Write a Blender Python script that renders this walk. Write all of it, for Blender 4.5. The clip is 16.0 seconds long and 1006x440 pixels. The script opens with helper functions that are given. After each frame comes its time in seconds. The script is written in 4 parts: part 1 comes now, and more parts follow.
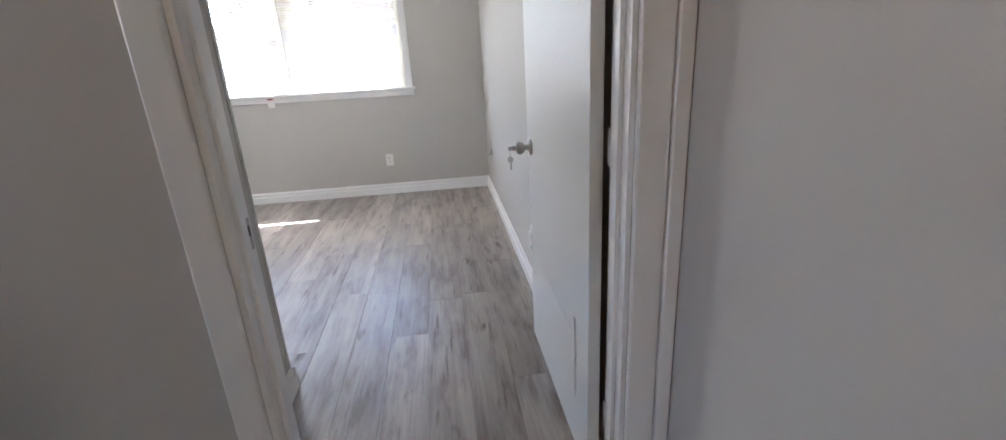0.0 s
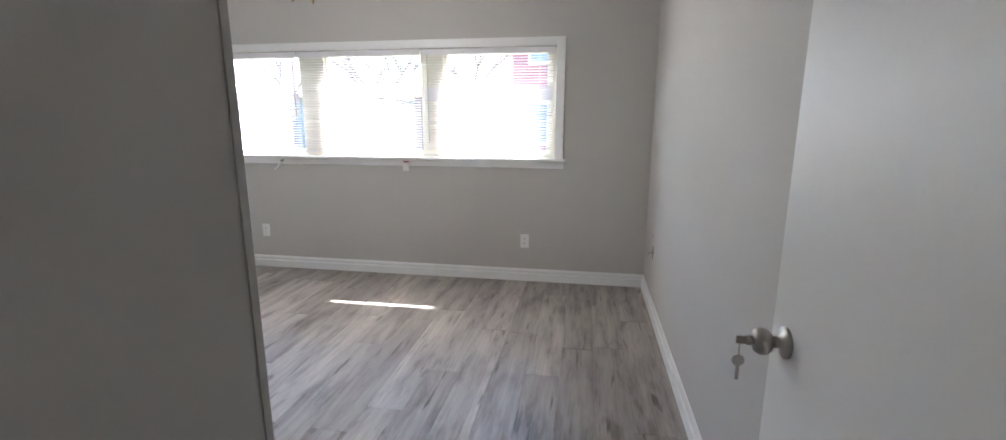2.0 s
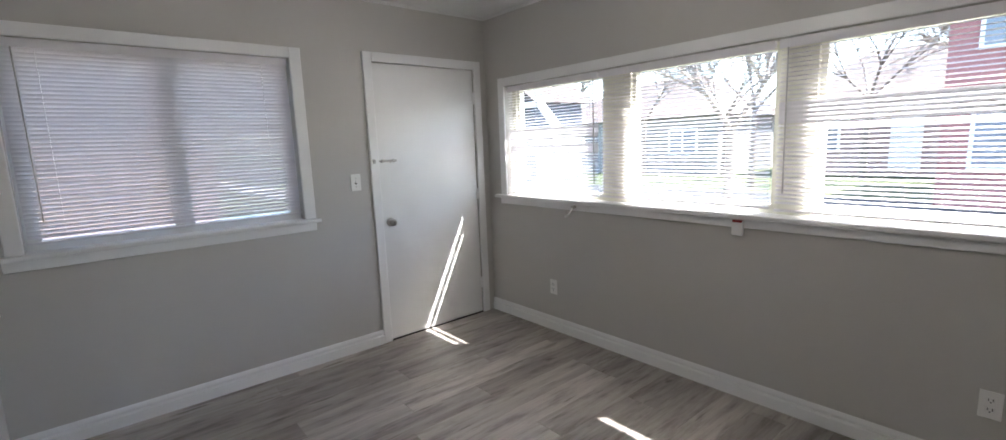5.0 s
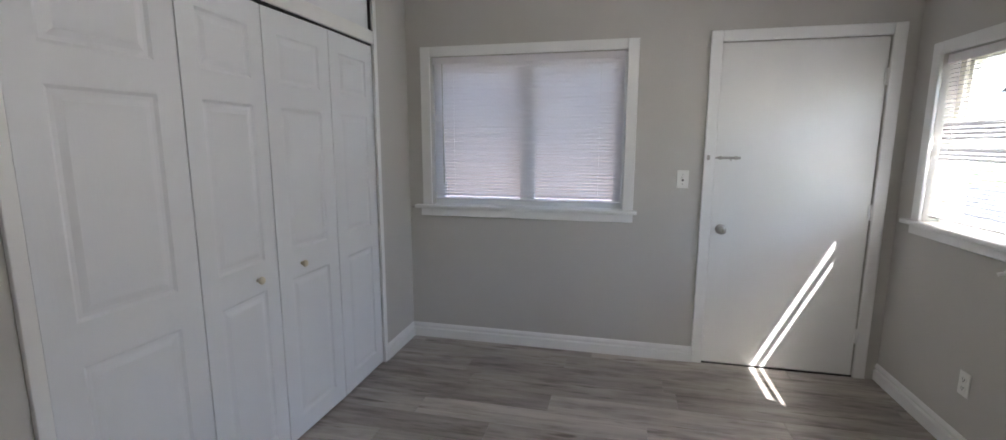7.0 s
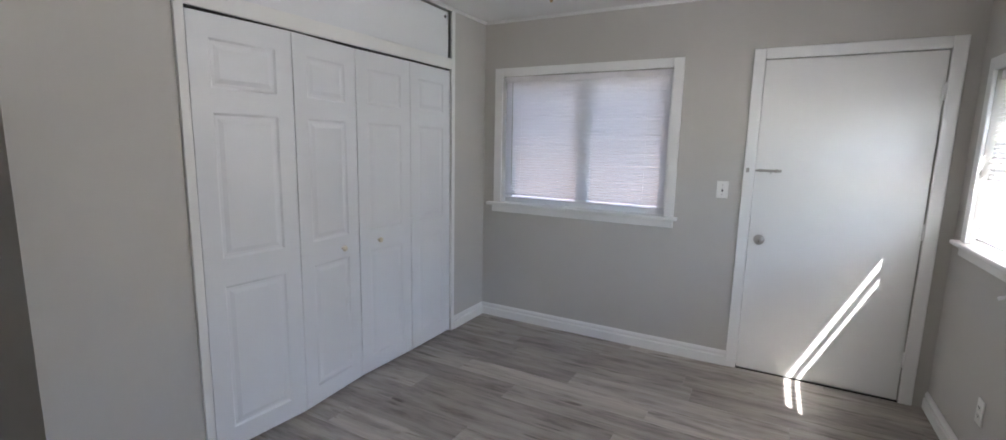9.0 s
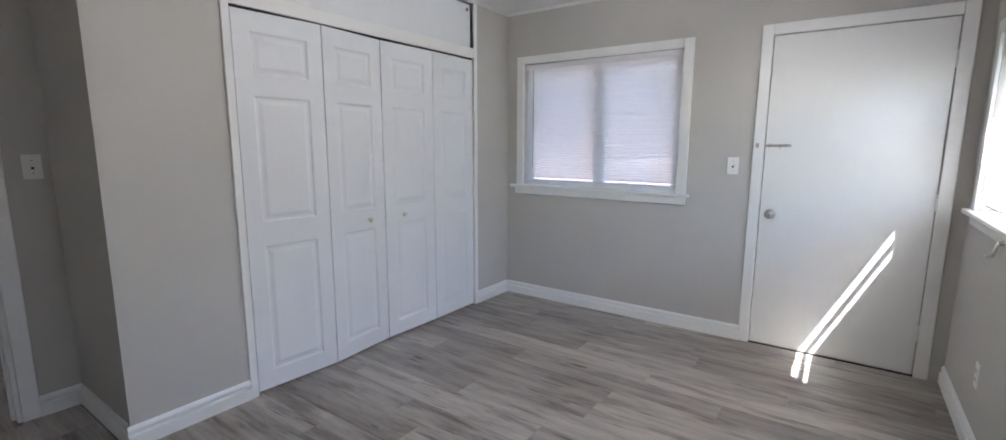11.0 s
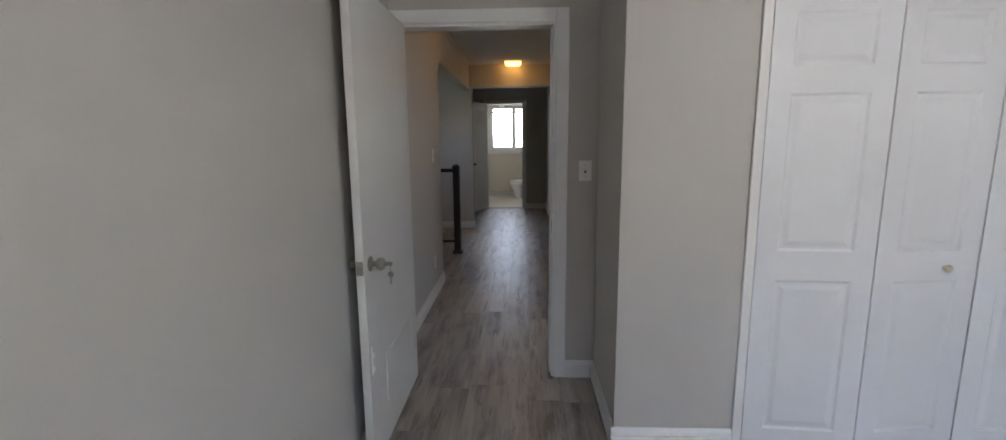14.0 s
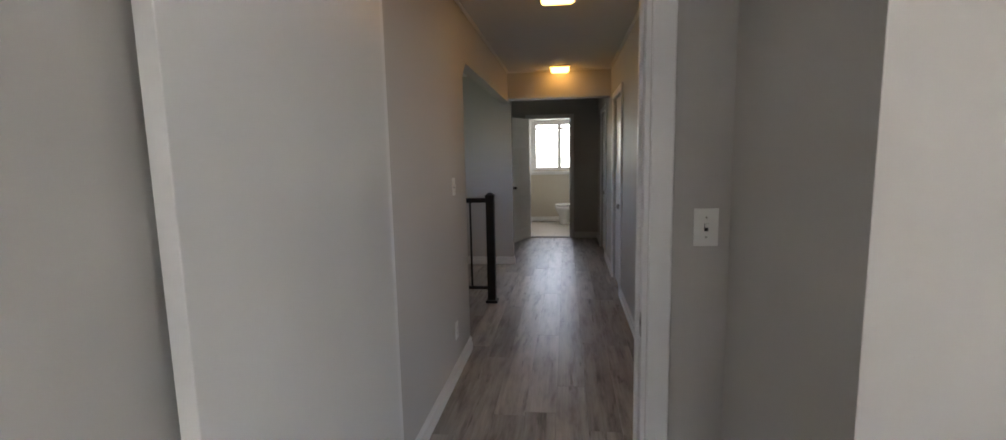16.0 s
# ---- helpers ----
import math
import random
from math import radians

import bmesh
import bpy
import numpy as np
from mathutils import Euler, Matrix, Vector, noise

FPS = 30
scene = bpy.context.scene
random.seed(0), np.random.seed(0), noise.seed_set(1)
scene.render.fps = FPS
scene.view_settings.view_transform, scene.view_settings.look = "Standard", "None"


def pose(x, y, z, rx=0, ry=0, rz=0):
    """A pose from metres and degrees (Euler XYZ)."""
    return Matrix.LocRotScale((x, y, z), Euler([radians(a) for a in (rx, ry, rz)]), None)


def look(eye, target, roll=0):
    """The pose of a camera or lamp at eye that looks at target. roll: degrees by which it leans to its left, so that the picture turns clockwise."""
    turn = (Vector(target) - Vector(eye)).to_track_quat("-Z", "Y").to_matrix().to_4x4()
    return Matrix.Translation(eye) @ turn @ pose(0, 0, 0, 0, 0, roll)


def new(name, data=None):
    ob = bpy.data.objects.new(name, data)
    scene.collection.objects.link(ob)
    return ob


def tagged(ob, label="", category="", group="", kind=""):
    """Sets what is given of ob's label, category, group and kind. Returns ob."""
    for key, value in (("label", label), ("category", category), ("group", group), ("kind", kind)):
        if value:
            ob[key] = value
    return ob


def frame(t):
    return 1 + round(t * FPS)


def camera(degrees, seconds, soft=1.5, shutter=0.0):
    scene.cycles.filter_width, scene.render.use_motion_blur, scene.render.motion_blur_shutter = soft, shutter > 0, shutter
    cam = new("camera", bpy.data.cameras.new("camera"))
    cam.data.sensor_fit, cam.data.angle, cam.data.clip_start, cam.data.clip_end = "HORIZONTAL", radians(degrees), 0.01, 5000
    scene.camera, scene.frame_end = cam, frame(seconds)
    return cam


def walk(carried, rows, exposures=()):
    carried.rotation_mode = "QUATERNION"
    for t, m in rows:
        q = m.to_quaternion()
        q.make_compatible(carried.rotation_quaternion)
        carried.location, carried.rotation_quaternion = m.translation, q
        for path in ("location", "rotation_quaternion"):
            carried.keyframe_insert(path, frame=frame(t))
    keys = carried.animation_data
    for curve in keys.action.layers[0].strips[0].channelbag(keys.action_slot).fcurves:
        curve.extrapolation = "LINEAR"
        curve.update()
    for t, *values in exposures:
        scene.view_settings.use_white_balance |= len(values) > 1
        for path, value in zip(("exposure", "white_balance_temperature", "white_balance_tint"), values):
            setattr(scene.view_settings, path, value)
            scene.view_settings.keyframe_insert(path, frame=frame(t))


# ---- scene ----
cam = camera(92.1, 16.0)
PATH = [
    (0, (0.29, 0.279, 1.277), (0.509, 2.159, 0.631), -3.1),
    (0.5, (0.335, 0.456, 1.281), (0.498, 2.342, 0.635), 0.7),
    (1, (0.317, 0.686, 1.321), (0.271, 2.611, 0.782), 0.1),
    (1.5, (0.258, 0.98, 1.346), (0.104, 2.927, 0.912), 1.1),
    (2, (0.24, 1.237, 1.35), (-0.088, 3.166, 0.939), 0.1),
    (2.5, (0.181, 1.481, 1.349), (-0.374, 3.365, 0.97), -1.2),
    (3, (0.13, 1.766, 1.35), (-0.527, 3.626, 1.023), -0.6),
    (3.2, (0.095, 1.86, 1.358), (-0.589, 3.717, 1.069), 0.3),
    (5.3, (-0.115, 2.705, 1.457), (-1.8, 3.734, 1.138), -2.7),
    (5.5, (-0.094, 2.828, 1.463), (-1.881, 3.664, 1.135), -2.9),
    (6, (-0.029, 3.071, 1.455), (-1.968, 3.409, 1.1), -4.3),
    (6.5, (-0.058, 3.276, 1.447), (-2.029, 3.19, 1.122), -0.5),
    (7, (-0.091, 3.544, 1.448), (-2.013, 3.091, 1.131), 0.1),
    (7.5, (-0.07, 3.816, 1.465), (-1.919, 3.132, 1.127), 1.4),
    (8, (0.027, 3.981, 1.466), (-1.754, 3.132, 1.141), 0.8),
    (8.5, (0.151, 4.106, 1.477), (-1.607, 3.207, 1.158), 2.1),
    (9, (0.187, 4.236, 1.489), (-1.542, 3.28, 1.179), 1.2),
    (11.3, (0.26, 4.596, 1.354), (-1.336, 3.438, 1.021), 0.2),
    (11.5, (0.231, 4.595, 1.374), (-1.354, 3.44, 0.978), 0.2),
    (12, (0.233, 4.586, 1.32), (-1.109, 3.178, 0.856), -1.7),
    (12.2, (0.263, 4.541, 1.33), (-0.946, 3.018, 0.864), -2.7),
    (12.5, (0.23, 4.539, 1.333), (-0.771, 2.876, 0.848), -3.0),
    (13, (0.15, 4.457, 1.358), (-0.501, 2.632, 0.863), -1.5),
    (13.5, (0.107, 4.33, 1.412), (-0.139, 2.397, 0.961), -1.3),
    (14, (0.005, 4.153, 1.427), (0.088, 2.183, 1.095), -0.5),
    (14.5, (-0.042, 3.906, 1.425), (0.213, 1.944, 1.129), -1.3),
    (15, (-0.018, 3.648, 1.473), (0.266, 1.689, 1.19), -2.7),
    (15.5, (0.036, 3.298, 1.466), (0.312, 1.334, 1.202), -2.7),
    (16, (0.076, 2.925, 1.469), (0.336, 0.959, 1.21), -1.2),
]
EXPOSURES = [(t, stops, kelvin, 10.0) for t, stops, kelvin in ((0.0, 4.68, 5950), (1.0, 4.55, 5950), (1.5, 4.32, 6000), (2.0, 4.08, 6050), (3.2, 3.70, 6050), (5.5, 3.16, 6250), (7.0, 3.20, 6250), (8.0, 3.33, 6200), (9.0, 3.45, 6100), (11.5, 3.75, 6000), (12.5, 3.80, 6000), (13.5, 3.80, 6100), (14.5, 3.70, 6300), (15.0, 3.68, 6350), (15.5, 3.78, 6380), (16.0, 4.10, 6400))]
walk(cam, [(t, look(eye, target, roll)) for t, eye, target, roll in PATH], EXPOSURES)

# ---- world, sun and exposure ----
SUN_WAY = Vector((-0.86, -1.0, -2.05)).normalized()
world = bpy.data.worlds.new("sky")
scene.world = world
world.use_nodes = True
wn = world.node_tree.nodes
sky = wn.new("ShaderNodeTexSky")
sky.sky_type, sky.sun_disc = "NISHITA", False
sky.sun_elevation = math.asin(-SUN_WAY.z)
sky.sun_rotation = math.atan2(-SUN_WAY.x, -SUN_WAY.y)
wn["Background"].inputs["Strength"].default_value = 0.11
world.node_tree.links.new(sky.outputs[0], wn["Background"].inputs["Color"])
sun = new("sun", bpy.data.lights.new("sun", "SUN"))
sun.data.energy, sun.data.angle, sun.data.color = 3.4, radians(0.5), (1.0, 0.96, 0.90)
sun.matrix_world = look((0, 20, 30), Vector((0, 20, 30)) + SUN_WAY)

# fill lamp in an unseen window opening added beside the stairs
stair_fill = new("stair_window_light", bpy.data.lights.new("stair_window_light", "AREA"))
stair_fill.data.shape, stair_fill.data.size, stair_fill.data.size_y, stair_fill.data.energy = "RECTANGLE", 0.48, 0.68, 0.04
stair_fill.data.color = (1.0, 0.97, 0.93)
stair_fill.matrix_world = look((2.24, -2.15, 1.75), (0.0, -2.0, 1.3))

# fill lamp in the window of an unseen side room added off the hallway
side_fill = new("side_window_light", bpy.data.lights.new("side_window_light", "AREA"))
side_fill.data.shape, side_fill.data.size, side_fill.data.size_y, side_fill.data.energy = "RECTANGLE", 0.45, 1.0, 0.23
side_fill.data.color = (0.96, 1.0, 0.97)
side_fill.matrix_world = look((-2.24, 0.98, 1.55), (0.0, 0.7, 1.30))

# daylight in the bathroom window
bath_day = new("bath_window_light", bpy.data.lights.new("bath_window_light", "AREA"))
bath_day.data.shape, bath_day.data.size, bath_day.data.size_y, bath_day.data.energy = "RECTANGLE", 0.80, 0.95, 0.82
bath_day.data.color = (1.0, 0.94, 0.90)
bath_day.matrix_world = look((0.35, -8.095, 1.68), (0.35, -6.0, 1.60))


# ---- materials ----
def material(name, base, rough=0.5, metal=0.0, vary=0.06, scale=6.0, grain=0.0, grain_scale=250.0, stretch=(1, 1, 1), bump=0.1, spec=0.5):
    """A surface with broad blotches, fine grain and slight relief."""
    m = bpy.data.materials.new(name)
    m.use_nodes = True
    n, l = m.node_tree.nodes, m.node_tree.links
    b = n["Principled BSDF"]
    b.inputs["Roughness"].default_value, b.inputs["Metallic"].default_value = rough, metal
    b.inputs["Specular IOR Level"].default_value = spec
    co = n.new("ShaderNodeTexCoord")
    mp = n.new("ShaderNodeMapping")
    mp.inputs["Scale"].default_value = stretch
    l.new(co.outputs["Object"], mp.inputs["Vector"])
    big = n.new("ShaderNodeTexNoise")
    big.inputs["Scale"].default_value, big.inputs["Detail"].default_value = scale, 4
    l.new(mp.outputs[0], big.inputs["Vector"])
    fine = n.new("ShaderNodeTexNoise")
    fine.inputs["Scale"].default_value, fine.inputs["Detail"].default_value = grain_scale, 3
    l.new(mp.outputs[0], fine.inputs["Vector"])
    mix = n.new("ShaderNodeMix")
    mix.data_type = "RGBA"
    mix.inputs["A"].default_value = (*[c * (1 - vary) for c in base], 1)
    mix.inputs["B"].default_value = (*[min(1, c * (1 + vary)) for c in base], 1)
    l.new(big.outputs["Fac"], mix.inputs["Factor"])
    out = mix.outputs["Result"]
    if grain:
        mul = n.new("ShaderNodeMix")
        mul.data_type, mul.blend_type = "RGBA", "MULTIPLY"
        mul.inputs["Factor"].default_value = grain
        l.new(out, mul.inputs["A"])
        l.new(fine.outputs["Color"], mul.inputs["B"])
        out = mul.outputs["Result"]
    l.new(out, b.inputs["Base Color"])
    if bump:
        bp = n.new("ShaderNodeBump")
        bp.inputs["Strength"].default_value, bp.inputs["Distance"].default_value = bump, 0.002
        l.new(fine.outputs["Fac"], bp.inputs["Height"])
        l.new(bp.outputs[0], b.inputs["Normal"])
    return m


def plank_material():
    """Grey-brown vinyl planks: a tone for each plank, long streaks, dark smudges and a few knots."""
    m = bpy.data.materials.new("vinyl_plank")
    m.use_nodes = True
    n, l = m.node_tree.nodes, m.node_tree.links
    b = n["Principled BSDF"]
    b.inputs["Specular IOR Level"].default_value = 0.5
    geo, info = n.new("ShaderNodeNewGeometry"), n.new("ShaderNodeObjectInfo")
    off = n.new("ShaderNodeVectorMath")
    off.operation = "MULTIPLY_ADD"
    comb = n.new("ShaderNodeCombineXYZ")
    for k in range(3):
        l.new(info.outputs["Random"], comb.inputs[k])
    off.inputs[1].default_value = (37.0, 53.0, 11.0)
    l.new(comb.outputs[0], off.inputs[0])
    l.new(geo.outputs["Position"], off.inputs[2])

    def streak(sx, sy, scale, detail, rough=0.6, wave=0.5):
        mp = n.new("ShaderNodeMapping")
        mp.inputs["Scale"].default_value = (sx, sy, 1)
        l.new(off.outputs[0], mp.inputs["Vector"])
        t = n.new("ShaderNodeTexNoise")
        t.inputs["Scale"].default_value, t.inputs["Detail"].default_value, t.inputs["Roughness"].default_value = scale, detail, rough
        t.inputs["Distortion"].default_value = wave
        l.new(mp.outputs[0], t.inputs["Vector"])
        return t.outputs["Fac"]

    def ramp(src, stops):
        r = n.new("ShaderNodeValToRGB")
        while len(r.color_ramp.elements) < len(stops):
            r.color_ramp.elements.new(0.5)
        for e, (p, c) in zip(r.color_ramp.elements, stops):
            e.position, e.color = p, (*c, 1)
        l.new(src, r.inputs["Fac"])
        return r.outputs["Color"]

    def blend(kind, fac, a, c):
        x = n.new("ShaderNodeMix")
        x.data_type, x.blend_type = "RGBA", kind
        x.inputs["Factor"].default_value = fac
        l.new(a, x.inputs["A"])
        l.new(c, x.inputs["B"])
        return x.outputs["Result"]

    tone = ramp(info.outputs["Random"], [(0.0, (0.305, 0.272, 0.246)), (0.5, (0.37, 0.333, 0.303)), (1.0, (0.45, 0.408, 0.374))])
    broad = ramp(streak(8, 1.0, 1.0, 4), [(0.30, (0.70, 0.69, 0.69)), (0.52, (1, 1, 1)), (0.75, (1.18, 1.18, 1.18))])
    fine = ramp(streak(75, 2.4, 1.0, 5), [(0.28, (0.80, 0.79, 0.78)), (0.6, (1.04, 1.04, 1.04))])
    smudge = ramp(streak(15, 2.6, 1.0, 4, 0.62, 0.1), [(0.33, (0.52, 0.50, 0.49)), (0.45, (0.88, 0.87, 0.87)), (0.57, (1.08, 1.08, 1.08))])
    dark = ramp(streak(26, 2.4, 1.2, 3, 0.5, 0.1), [(0.27, (0.40, 0.37, 0.36)), (0.37, (1, 1, 1))])
    knot = ramp(streak(16, 4.0, 1.0, 2, 0.4, 0.0), [(0.22, (0.34, 0.29, 0.27)), (0.29, (1, 1, 1))])
    col = blend("MULTIPLY", 0.85, blend("MULTIPLY", 0.9, tone, broad), fine)
    for layer in (smudge, dark, knot):
        col = blend("MULTIPLY", 0.9, col, layer)
    l.new(col, b.inputs["Base Color"])
    rr = n.new("ShaderNodeMapRange")
    rr.inputs["To Min"].default_value, rr.inputs["To Max"].default_value = 0.31, 0.48
    g = streak(60, 3, 1.0, 4)
    l.new(g, rr.inputs["Value"])
    l.new(rr.outputs[0], b.inputs["Roughness"])
    bp = n.new("ShaderNodeBump")
    bp.inputs["Strength"].default_value, bp.inputs["Distance"].default_value = 0.15, 0.002
    l.new(g, bp.inputs["Height"])
    l.new(bp.outputs[0], b.inputs["Normal"])
    return m


def glow(name, colour, strength):
    m = bpy.data.materials.new(name)
    m.use_nodes = True
    b = m.node_tree.nodes["Principled BSDF"]
    b.inputs["Base Color"].default_value = (0.9, 0.85, 0.75, 1)
    b.inputs["Emission Color"].default_value, b.inputs["Emission Strength"].default_value = (*colour, 1), strength
    return m


def glass_material():
    m = bpy.data.materials.new("window_glass")
    m.use_nodes = True
    b = m.node_tree.nodes["Principled BSDF"]
    b.inputs["Base Color"].default_value = (0.97, 0.98, 0.98, 1)
    b.inputs["Transmission Weight"].default_value, b.inputs["Roughness"].default_value, b.inputs["IOR"].default_value = 1.0, 0.0, 1.1
    return m


def slat_material():
    """White slat vinyl that lets a little light through."""
    m = material("blind_vinyl", (0.81, 0.785, 0.805), 0.4, vary=0.02, bump=0.0)
    n, l = m.node_tree.nodes, m.node_tree.links
    b = n["Principled BSDF"]
    tr = n.new("ShaderNodeBsdfTranslucent")
    tr.inputs["Color"].default_value = (0.80, 0.78, 0.79, 1)
    mx = n.new("ShaderNodeMixShader")
    mx.inputs[0].default_value = 0.07
    l.new(b.outputs[0], mx.inputs[1])
    l.new(tr.outputs[0], mx.inputs[2])
    l.new(mx.outputs[0], n["Material Output"].inputs["Surface"])
    return m


WALL = material("greige_wall_paint", (0.556, 0.535, 0.505), 0.62, vary=0.035, scale=1.7, grain=0.06, grain_scale=320, bump=0.10, spec=0.35)
CEIL = material("ceiling_paint", (0.74, 0.735, 0.72), 0.8, vary=0.03, scale=2, grain_scale=200, bump=0.25, spec=0.2)
TRIM = material("white_trim_paint", (0.83, 0.825, 0.815), 0.32, vary=0.03, scale=5, grain_scale=90, bump=0.05)
DOOR = material("white_door_paint", (0.78, 0.775, 0.76), 0.38, vary=0.03, scale=2.5, grain_scale=130, bump=0.08)
CLOSET = material("closet_door_paint", (0.775, 0.785, 0.81), 0.36, vary=0.02, scale=3, grain_scale=120, stretch=(1, 1, 0.15), bump=0.10)
CREAM = material("cream_sash_paint", (0.80, 0.78, 0.67), 0.45, vary=0.05)
CREAMWALL = material("cream_bath_paint", (0.66, 0.61, 0.52), 0.5, vary=0.04, scale=2)
PLANK = plank_material()
UNDER = material("dark_subfloor", (0.05, 0.045, 0.04), 0.9)
STEEL = material("satin_nickel", (0.44, 0.42, 0.39), 0.30, 1.0, vary=0.08, scale=40)
BRASS = material("worn_brass", (0.45, 0.34, 0.18), 0.35, 1.0, vary=0.1, scale=40)
PLATE = material("white_plastic", (0.82, 0.81, 0.78), 0.35, vary=0.02, bump=0.0)
DARK = material("dark_slot", (0.02, 0.02, 0.02), 0.7)
BLACK = material("black_railing_paint", (0.012, 0.012, 0.013), 0.42, vary=0.15)
SLAT = slat_material()
CORD = material("blind_cord", (0.75, 0.74, 0.72), 0.8)
WAND = material("clear_grey_wand", (0.45, 0.43, 0.40), 0.3)
GLASS = glass_material()
RED = material("red_plastic", (0.35, 0.03, 0.03), 0.4)
WOODK = material("cream_wood_knob", (0.70, 0.64, 0.52), 0.4)
CHINA = material("white_china", (0.82, 0.82, 0.80), 0.12, vary=0.02, bump=0.0)
TILE = material("beige_bath_tile", (0.50, 0.45, 0.38), 0.35, vary=0.12, scale=4)
GRASS = material("dry_lawn", (0.10, 0.12, 0.05), 0.9, vary=0.4, scale=0.8, grain=0.5, grain_scale=30)
ASPHALT = material("asphalt", (0.06, 0.06, 0.06), 0.85, vary=0.2, scale=0.5)
CONC = material("pale_concrete", (0.38, 0.37, 0.35), 0.85, vary=0.1, scale=1)
BARK = material("grey_bark", (0.24, 0.20, 0.17), 0.9, vary=0.3, scale=3)
BRICK = material("red_brick", (0.34, 0.15, 0.14), 0.85, vary=0.15, scale=4)
PALEBRICK = material("pinkish_brick", (0.38, 0.28, 0.26), 0.85, vary=0.2, scale=5)
MORTAR = material("mortar", (0.40, 0.37, 0.34), 0.9)
ROOF = material("brown_shingle", (0.12, 0.095, 0.085), 0.9, vary=0.25, scale=3)
BLUESIDE = material("blue_grey_siding", (0.11, 0.13, 0.165), 0.7, vary=0.1, scale=2)
# pale blue-grey base colour stands in for sky reflected in distant panes
FARPANE = material("sky_grey_painted_pane", (0.20, 0.22, 0.26), 0.15, vary=0.1, scale=2, bump=0.0)
SIDING = material("pale_siding", (0.26, 0.25, 0.24), 0.7)
LAMPGLASS = glow("lit_amber_glass", (1.0, 0.48, 0.10), 0.55)
FANGLASS = glow("lit_frosted_shade", (1.0, 0.93, 0.84), 3.6)


# ---- mesh helpers ----
def box(bm, x0, x1, y0, y1, z0, z1, bevel=0.0):
    v = [bm.verts.new((x, y, z)) for x in (min(x0, x1), max(x0, x1)) for y in (min(y0, y1), max(y0, y1)) for z in (min(z0, z1), max(z0, z1))]
    fs = [bm.faces.new([v[i] for i in q]) for q in ((0, 1, 3, 2), (4, 6, 7, 5), (0, 4, 5, 1), (2, 3, 7, 6), (0, 2, 6, 4), (1, 5, 7, 3))]
    if bevel:
        bmesh.ops.bevel(bm, geom=list({e for f in fs for e in f.edges}), offset=bevel, segments=2, affect="EDGES", profile=0.5)
    return bm


def boxes(*rows, bevel=0.0):
    bm = bmesh.new()
    for r in rows:
        box(bm, *r, bevel=bevel)
    return bm


def tube(bm, a, b, r0, r1=None, n=14, caps=True):
    a, b = Vector(a), Vector(b)
    r1 = r0 if r1 is None else r1
    q = (b - a).to_track_quat("Z", "Y")
    rings = [[bm.verts.new(p + q @ Vector((r * math.cos(k * math.tau / n), r * math.sin(k * math.tau / n), 0))) for k in range(n)] for p, r in ((a, r0), (b, r1))]
    for k in range(n):
        f = bm.faces.new((rings[0][k], rings[0][(k + 1) % n], rings[1][(k + 1) % n], rings[1][k]))
        f.smooth = n > 8
    if caps:
        bm.faces.new(rings[0][::-1])
        bm.faces.new(rings[1])
    return bm


def lathe(bm, base, way, profile, n=24):
    """Turns (distance along, radius) pairs round the line from base along way."""
    base, q = Vector(base), Vector(way).to_track_quat("Z", "Y")
    rings = [[bm.verts.new(base + q @ Vector((r * math.cos(k * math.tau / n), r * math.sin(k * math.tau / n), d))) for k in range(n)] for d, r in profile]
    for a, b in zip(rings, rings[1:]):
        for k in range(n):
            bm.faces.new((a[k], a[(k + 1) % n], b[(k + 1) % n], b[k])).smooth = True
    bm.faces.new(rings[0][::-1])
    bm.faces.new(rings[-1])
    return bm


def extrude(bm, a, b, side, profile):
    """A moulding from a to b; profile pairs are (out along side, up)."""
    a, b, s = Vector(a), Vector(b), Vector(side)
    ends = [[bm.verts.new(p + s * o + Vector((0, 0, u))) for o, u in profile] for p in (a, b)]
    k = len(profile)
    for i in range(k):
        bm.faces.new((ends[0][i], ends[0][(i + 1) % k], ends[1][(i + 1) % k], ends[1][i]))
    bm.faces.new(ends[0][::-1])
    bm.faces.new(ends[1])
    return bm


def mesh_of(name, bm, mat):
    bmesh.ops.recalc_face_normals(bm, faces=bm.faces)
    me = bpy.data.meshes.new(name)
    bm.to_mesh(me)
    bm.free()
    me.materials.append(mat)
    return me


def solid(name, bm, mat, label="", category="", kind="", group=""):
    return tagged(new(name, mesh_of(name, bm, mat)), label, category, group, kind)


def part(name, bm, mat, parent, label=""):
    ob = new(name, mesh_of(name, bm, mat))
    ob.parent = parent
    return tagged(ob, label)


def empty(name, at, label="", category="", kind="", group="", turn=0.0):
    ob = new(name)
    ob.empty_display_size = 0.1
    ob.matrix_world = pose(*at, 0, 0, turn)
    return tagged(ob, label, category, group, kind)


def inv(ob):
    """Keeps world coordinates of the parts made for a thing that stands elsewhere."""
    for c in ob.children:
        c.matrix_parent_inverse = ob.matrix_basis.inverted()
    return ob


# ---- plan ----
WX, EX, NY, CY = -3.36, 0.735, 5.148, 2.078
TOP, HTOP = 2.46, 2.53
DX0, DX1 = -0.175, 0.70
HW, HE, HEND = -0.475, 0.815, -5.79


def wall(name, bm, label, mat=None):
    return solid(name, bm, mat or WALL, label, "wall", "structure")


